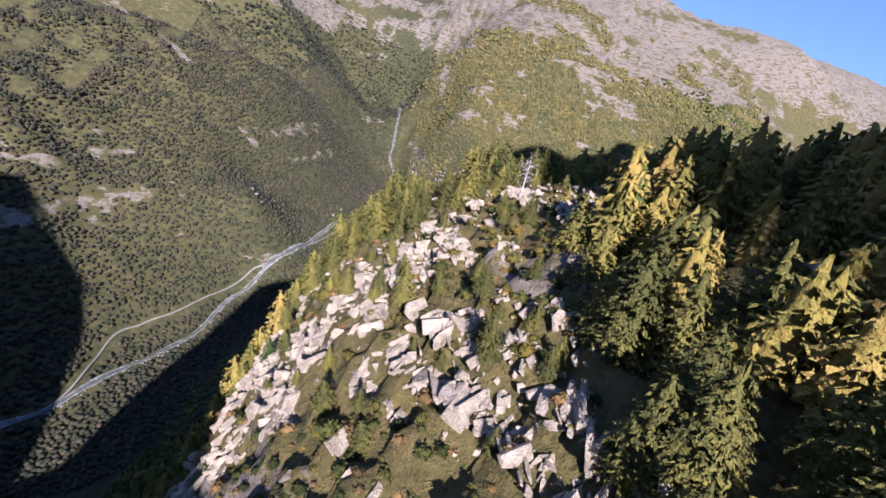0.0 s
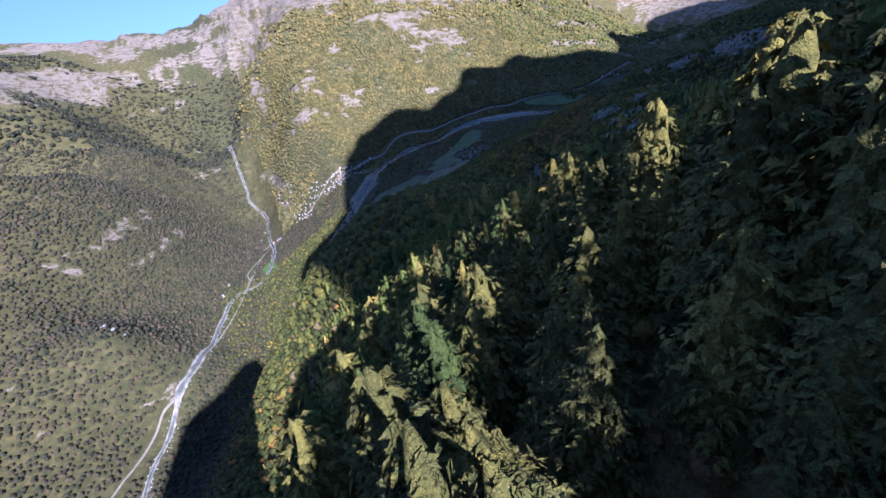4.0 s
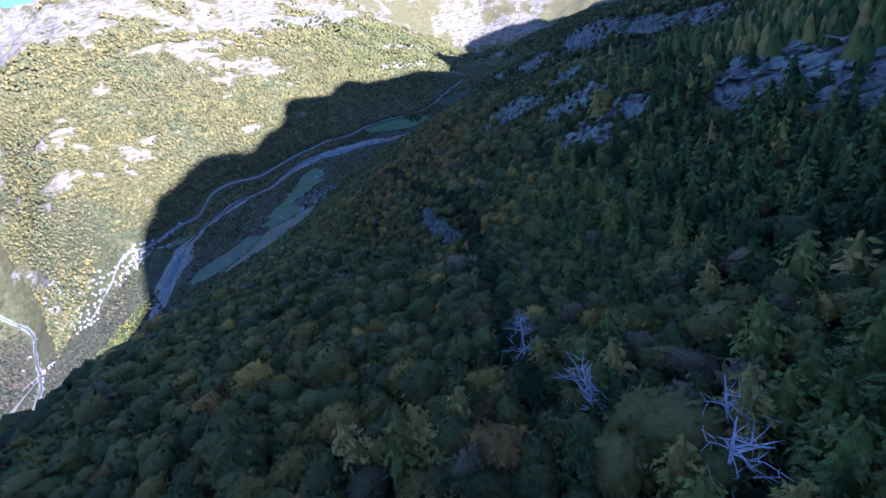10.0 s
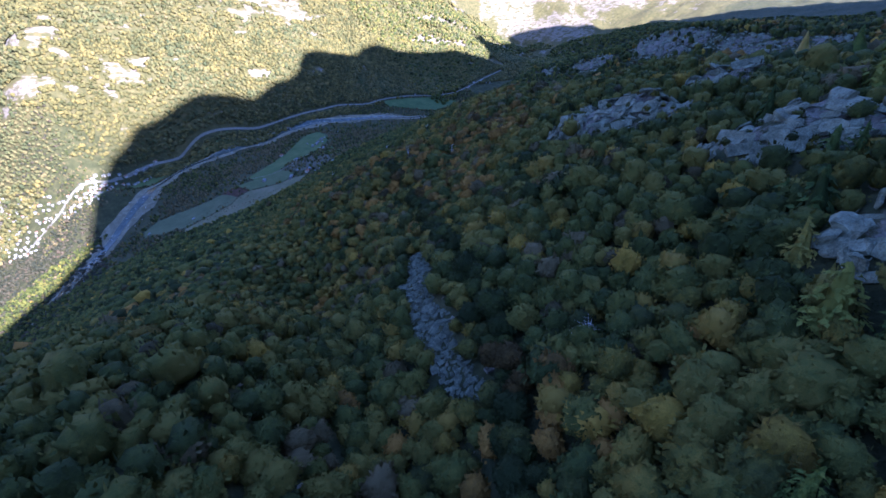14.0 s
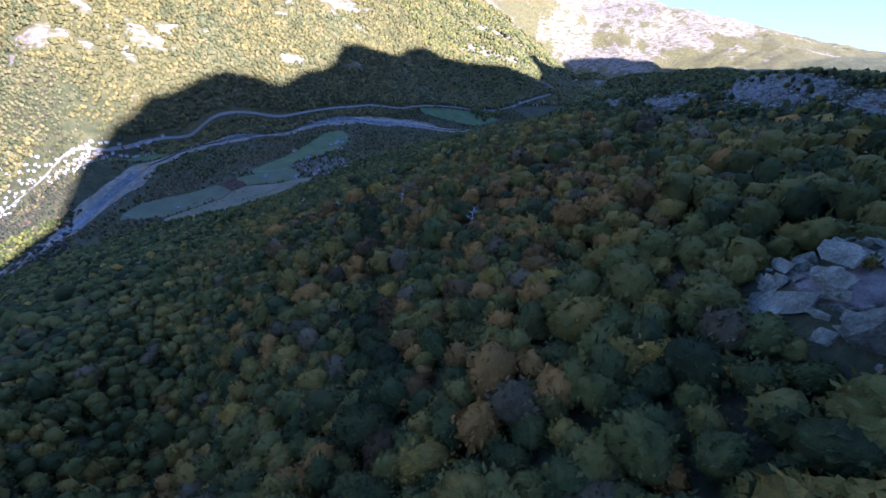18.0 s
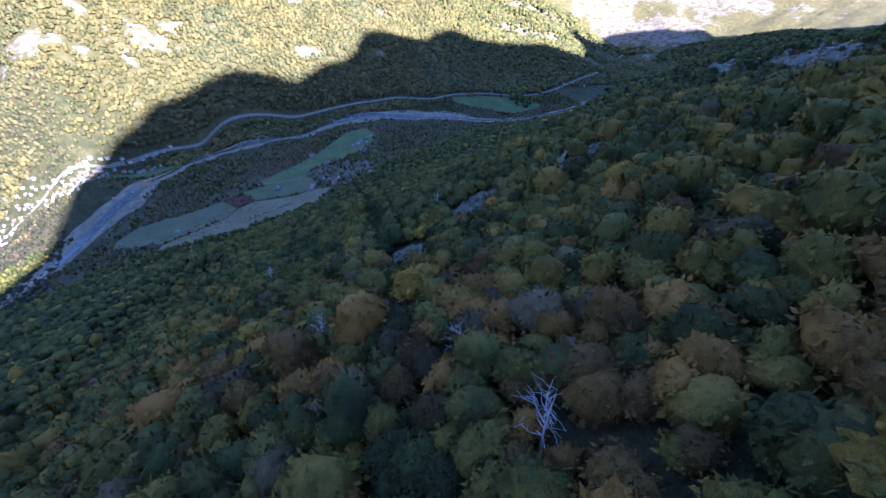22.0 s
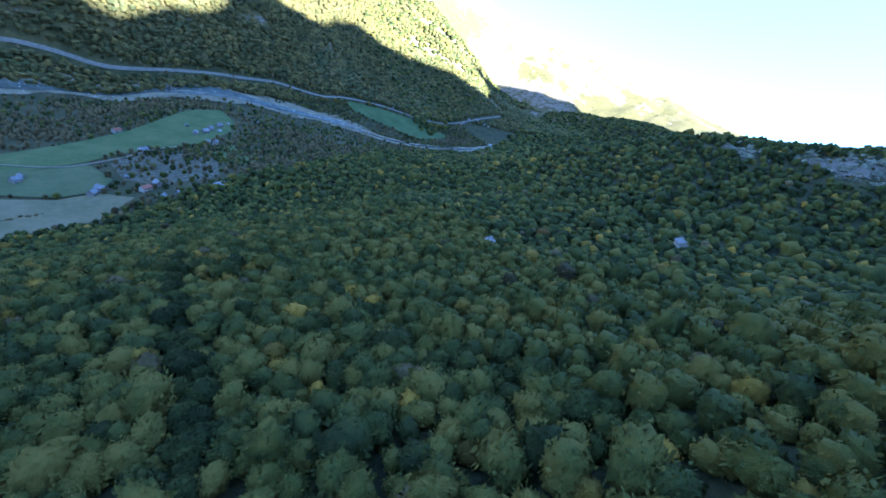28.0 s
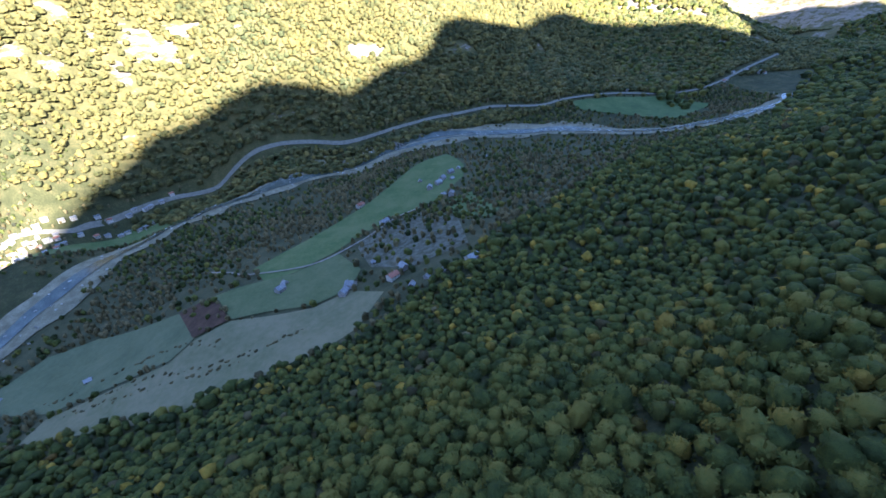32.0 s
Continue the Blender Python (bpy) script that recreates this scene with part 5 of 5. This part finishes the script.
def house_model(name, long, wide, tall, rise, walls, tiles, label, storeys=2, columns=3):
    """A gabled house: walls, two roof slopes with eaves, windows, a door and a chimney."""
    root = tagged(new(name), label, "house")
    bm = bmesh.new()
    lo = [bm.verts.new((x, y, -2.0)) for x, y in ((-long / 2, -wide / 2), (long / 2, -wide / 2), (long / 2, wide / 2), (-long / 2, wide / 2))]
    hi = [bm.verts.new((v.co.x, v.co.y, tall)) for v in lo]
    ra, rb = bm.verts.new((-long / 2, 0, tall + rise)), bm.verts.new((long / 2, 0, tall + rise))
    for a in range(4):
        b = (a + 1) % 4
        if a in (0, 2):
            bm.faces.new((lo[a], lo[b], hi[b], hi[a]))
        else:
            bm.faces.new((lo[a], lo[b], hi[b], rb if a == 1 else ra, hi[a]))
    part("wall", mesh_from("wall", bm, walls), root)
    bm = bmesh.new()
    for s in (-1, 1):
        e, o = 0.5, 0.6
        drop = rise * (o / (wide / 2))
        pts = [(-long / 2 - e, 0, tall + rise), (long / 2 + e, 0, tall + rise), (long / 2 + e, s * (wide / 2 + o), tall - drop), (-long / 2 - e, s * (wide / 2 + o), tall - drop)]
        top = [bm.verts.new((x, y, z + 0.3)) for x, y, z in pts]
        low = [bm.verts.new((x, y, z + 0.06)) for x, y, z in pts]
        bm.faces.new(top)
        bm.faces.new(low[::-1])
        for a in range(4):
            bm.faces.new((top[a], top[(a + 1) % 4], low[(a + 1) % 4], low[a]))
    roof = part("roof", mesh_from("roof", bm, tiles), root)
    bm = bmesh.new()
    box(bm, long * 0.2, long * 0.2 + 0.7, -0.35, 0.35, tall + rise * 0.6, tall + rise + 1.1)
    part("chimney", mesh_from("chimney", bm, M_STONEWALL), roof)
    for s in (-1, 1):
        for f in range(storeys):
            for c in range(columns):
                x = (c + 0.5) / columns * long - long / 2
                bm = bmesh.new()
                if f == 0 and c == columns // 2 and s < 0:
                    box(bm, x - 0.5, x + 0.5, s * wide / 2 - 0.05, s * wide / 2 + 0.05, 0, 2.0)
                    part("door", mesh_from("door", bm, M_WOOD), root)
                else:
                    box(bm, x - 0.45, x + 0.45, s * wide / 2 - 0.05, s * wide / 2 + 0.05, 0.9 + 2.5 * f, 2.1 + 2.5 * f)
                    part("window", mesh_from("window", bm, M_GLASS), root)
    return root


HOUSE_KINDS = [
    house_model("stone_house", 9, 7, 4.8, 2.8, M_STONEWALL, M_SLATE, "grey stone house with a slate roof on the valley floor"),
    house_model("white_house", 11, 8, 5.2, 2.4, M_WALL, M_SLATE, "white plastered house with a grey slate roof"),
    house_model("red_roof_house", 10, 8, 5.0, 2.4, M_WALL, M_TILE, "white plastered house with a red clay roof"),
    house_model("stone_hut", 6, 5, 2.6, 2.0, M_STONEWALL, M_SLATE, "small stone hut with a slate roof in the meadow", 1, 2),
]


def settle(places, size, group, sink=0.2):
    """Houses of the given kinds at x, y, turn."""
    x, y = np.array([p[1] for p in places], float), np.array([p[2] for p in places], float)
    z = height(x, y)
    for (kind, px_, py_, turn), h in zip(places, z):
        ob = copy_thing(HOUSE_KINDS[kind], pose(px_, py_, h - sink, 0, 0, turn))
        ob.matrix_basis = ob.matrix_basis @ Matrix.Diagonal((size, size, size, 1))
        tagged(ob, group=group)


settle([(0, 326, 1444, 20), (0, 316, 1440, 70), (0, 333, 1452, 40), (3, 340, 1447, 30), (0, 325, 1411, 60), (3, 320, 1417, 10), (2, 248, 1309, 25), (0, 256, 1314, 100), (0, 220, 1317, 55), (0, 225, 1322, 140), (1, 286, 1281, 20), (3, 271, 1287, 40), (3, 263, 1290, 40), (1, 265, 1402, 30), (0, 185, 1346, 40), (3, 188, 1353, 120), (3, 66, 1360, 20), (2, 256, 1457, 30), (3, 2, 1389, 70), (0, 345, 1462, 15), (3, 315, 1464, 80), (3, 254, 1290, 60), (3, 397, 1494, 20), (3, 356, 1470, 60), (3, 243, 1340, 10)], 0.62, "houses on the valley floor")
vx, vy = scattered(rng, -250, -14, 1516, 1831, 8.5)
k = inside(VILLAGE, vx, vy) & (rng.random(len(vx)) < 0.9)
street = [(int(rng.choice([0, 1, 1, 2])), x, y, float(rng.choice([20, 35, 110, 125])) + rng.uniform(-12, 12)) for x, y in zip(vx[k], vy[k])]
settle([street[n] for n in rng.permutation(len(street))[:190]], 0.42, "village houses")
row = []
for c in curve_of([(-75, 1594), (-40, 1606), (0, 1632), (40, 1650), (70, 1668)], 8):
    for d in (-7, 8):
        if rng.random() < 0.8:
            row.append((int(rng.choice([1, 1, 2])), c[0] - d * 0.5 + rng.uniform(-2, 2), c[1] + d + rng.uniform(-2, 2), rng.uniform(20, 60)))
settle(row, 0.5, "houses along the valley road")
hamlet = [(int(rng.choice([0, 1, 2])), rng.uniform(690, 1000), 0, rng.uniform(0, 180)) for _ in range(46)]
hamlet = [(k, x, 1655 + rng.uniform(-16, 30) - 0.12 * (x - 850), t) for k, x, _, t in hamlet]
settle(hamlet, 0.5, "hamlet by the river bend")
settle([(1, -330, 1800, 20), (0, -345, 1760, 70), (1, -360, 1640, 20), (2, -300, 1670, 40), (1, -285, 1655, 80), (1, -275, 1640, 20), (0, -390, 1560, 60), (1, -430, 1400, 30), (2, -445, 1385, 60), (0, -415, 1440, 80), (0, -560, 1190, 20), (1, -575, 1200, 60), (0, -545, 1178, 80)], 0.7, "houses beside the side river")
settle([(1, 360, 1016, 35), (0, 295, 1054, 60)], 0.5, "cabins in the wood", -1.2)
for model in HOUSE_KINDS:
    for o in (*model.children_recursive, model):
        bpy.data.objects.remove(o)

# ---- the sports pitch, the bridges, small walls ----
patch("sports_pitch", PITCH, 1.6, M_TURF, "bright green grass sports pitch beside the river", "sports pitch")
ribbon("pitch_road", [(-298, 1640), (-330, 1560), (-352, 1480), (-372, 1420)], 6, 2.4, M_ROAD, "straight pale road beside the sports pitch", "road")


def footbridge(x0, y0, x1, y1, wide, lift):
    """A deck on trestles between two banks, with a rail on each side."""
    a, b = Vector((x0, y0, 0)), Vector((x1, y1, 0))
    za, zb = height(x0, y0)[0] + lift, height(x1, y1)[0] + lift
    far, turn = (b - a).length, math.atan2(y1 - y0, x1 - x0)
    root = tagged(new("footbridge"), "narrow grey bridge across the river", "bridge")
    root.matrix_world = pose(x0, y0, (za + zb) / 2, 0, 0, math.degrees(turn))
    bm = bmesh.new()
    box(bm, 0, far, -wide / 2, wide / 2, -0.3, 0)
    part("deck", mesh_from("deck", bm, M_ROAD), root)
    for s in (-1, 1):
        bm = bmesh.new()
        box(bm, 0, far, s * wide / 2 - 0.06, s * wide / 2 + 0.06, 0.9, 1.05)
        part("rail", mesh_from("rail", bm, M_WOOD), root)
    for n in range(1, 4):
        bm = bmesh.new()
        box(bm, far * n / 4 - 0.4, far * n / 4 + 0.4, -wide / 2, wide / 2, -lift - 1.5, -0.3)
        part("pier", mesh_from("pier", bm, M_STONEWALL), root)


footbridge(343, 1612, 335, 1662, 2.4, 3.0)
footbridge(-305, 1655, -335, 1625, 4.0, 4.0)

# boulders of the side river, and stones in the main river
sx, sy = [], []
for c in curve_of(SIDE_RIVER, 3):
    for _ in range(3):
        sx.append(c[0] + rng.normal() * 3.5)
        sy.append(c[1] + rng.normal() * 3.5)
for c in curve_of(RIVER, 6):
    for _ in range(2):
        sx.append(c[0] + rng.normal() * 9)
        sy.append(c[1] + rng.normal() * 9)
sx, sy = np.array(sx), np.array(sy)
STONE = [blob(rng, 2, 5, 0.3) for _ in range(4)]
w5 = rng.uniform(0.5, 1.5, len(sx))
me = mesh_of("boulders", *planted(rng, STONE, sx, sy, height(sx, sy) + 1.0, w5, w5)[:2], M_STONES, False)
tagged(new("river_boulders", me), "pale rounded boulders in the river beds", "boulders", kind="stuff")
# old dry stone walls between the meadow terraces
for line in ([(20, 1362), (70, 1352), (118, 1340), (150, 1322)], [(45, 1345), (100, 1328), (150, 1308), (200, 1300)], [(60, 1335), (110, 1316), (165, 1300)]):
    c = curve_of(line, 4)
    wx, wy = c[:, 0] + rng.normal(size=len(c)) * 0.7, c[:, 1] + rng.normal(size=len(c)) * 0.7
    wx, wy = np.repeat(wx, 2) + rng.normal(size=2 * len(c)), np.repeat(wy, 2) + rng.normal(size=2 * len(c)) * 0.6
    ww = rng.uniform(0.6, 1.6, len(wx))
    wood("terrace_hedge", rng, BROAD_COARSE, wx, wy, ww, ww * 1.2, M_GREY, "dark scrub hedge on a meadow terrace")
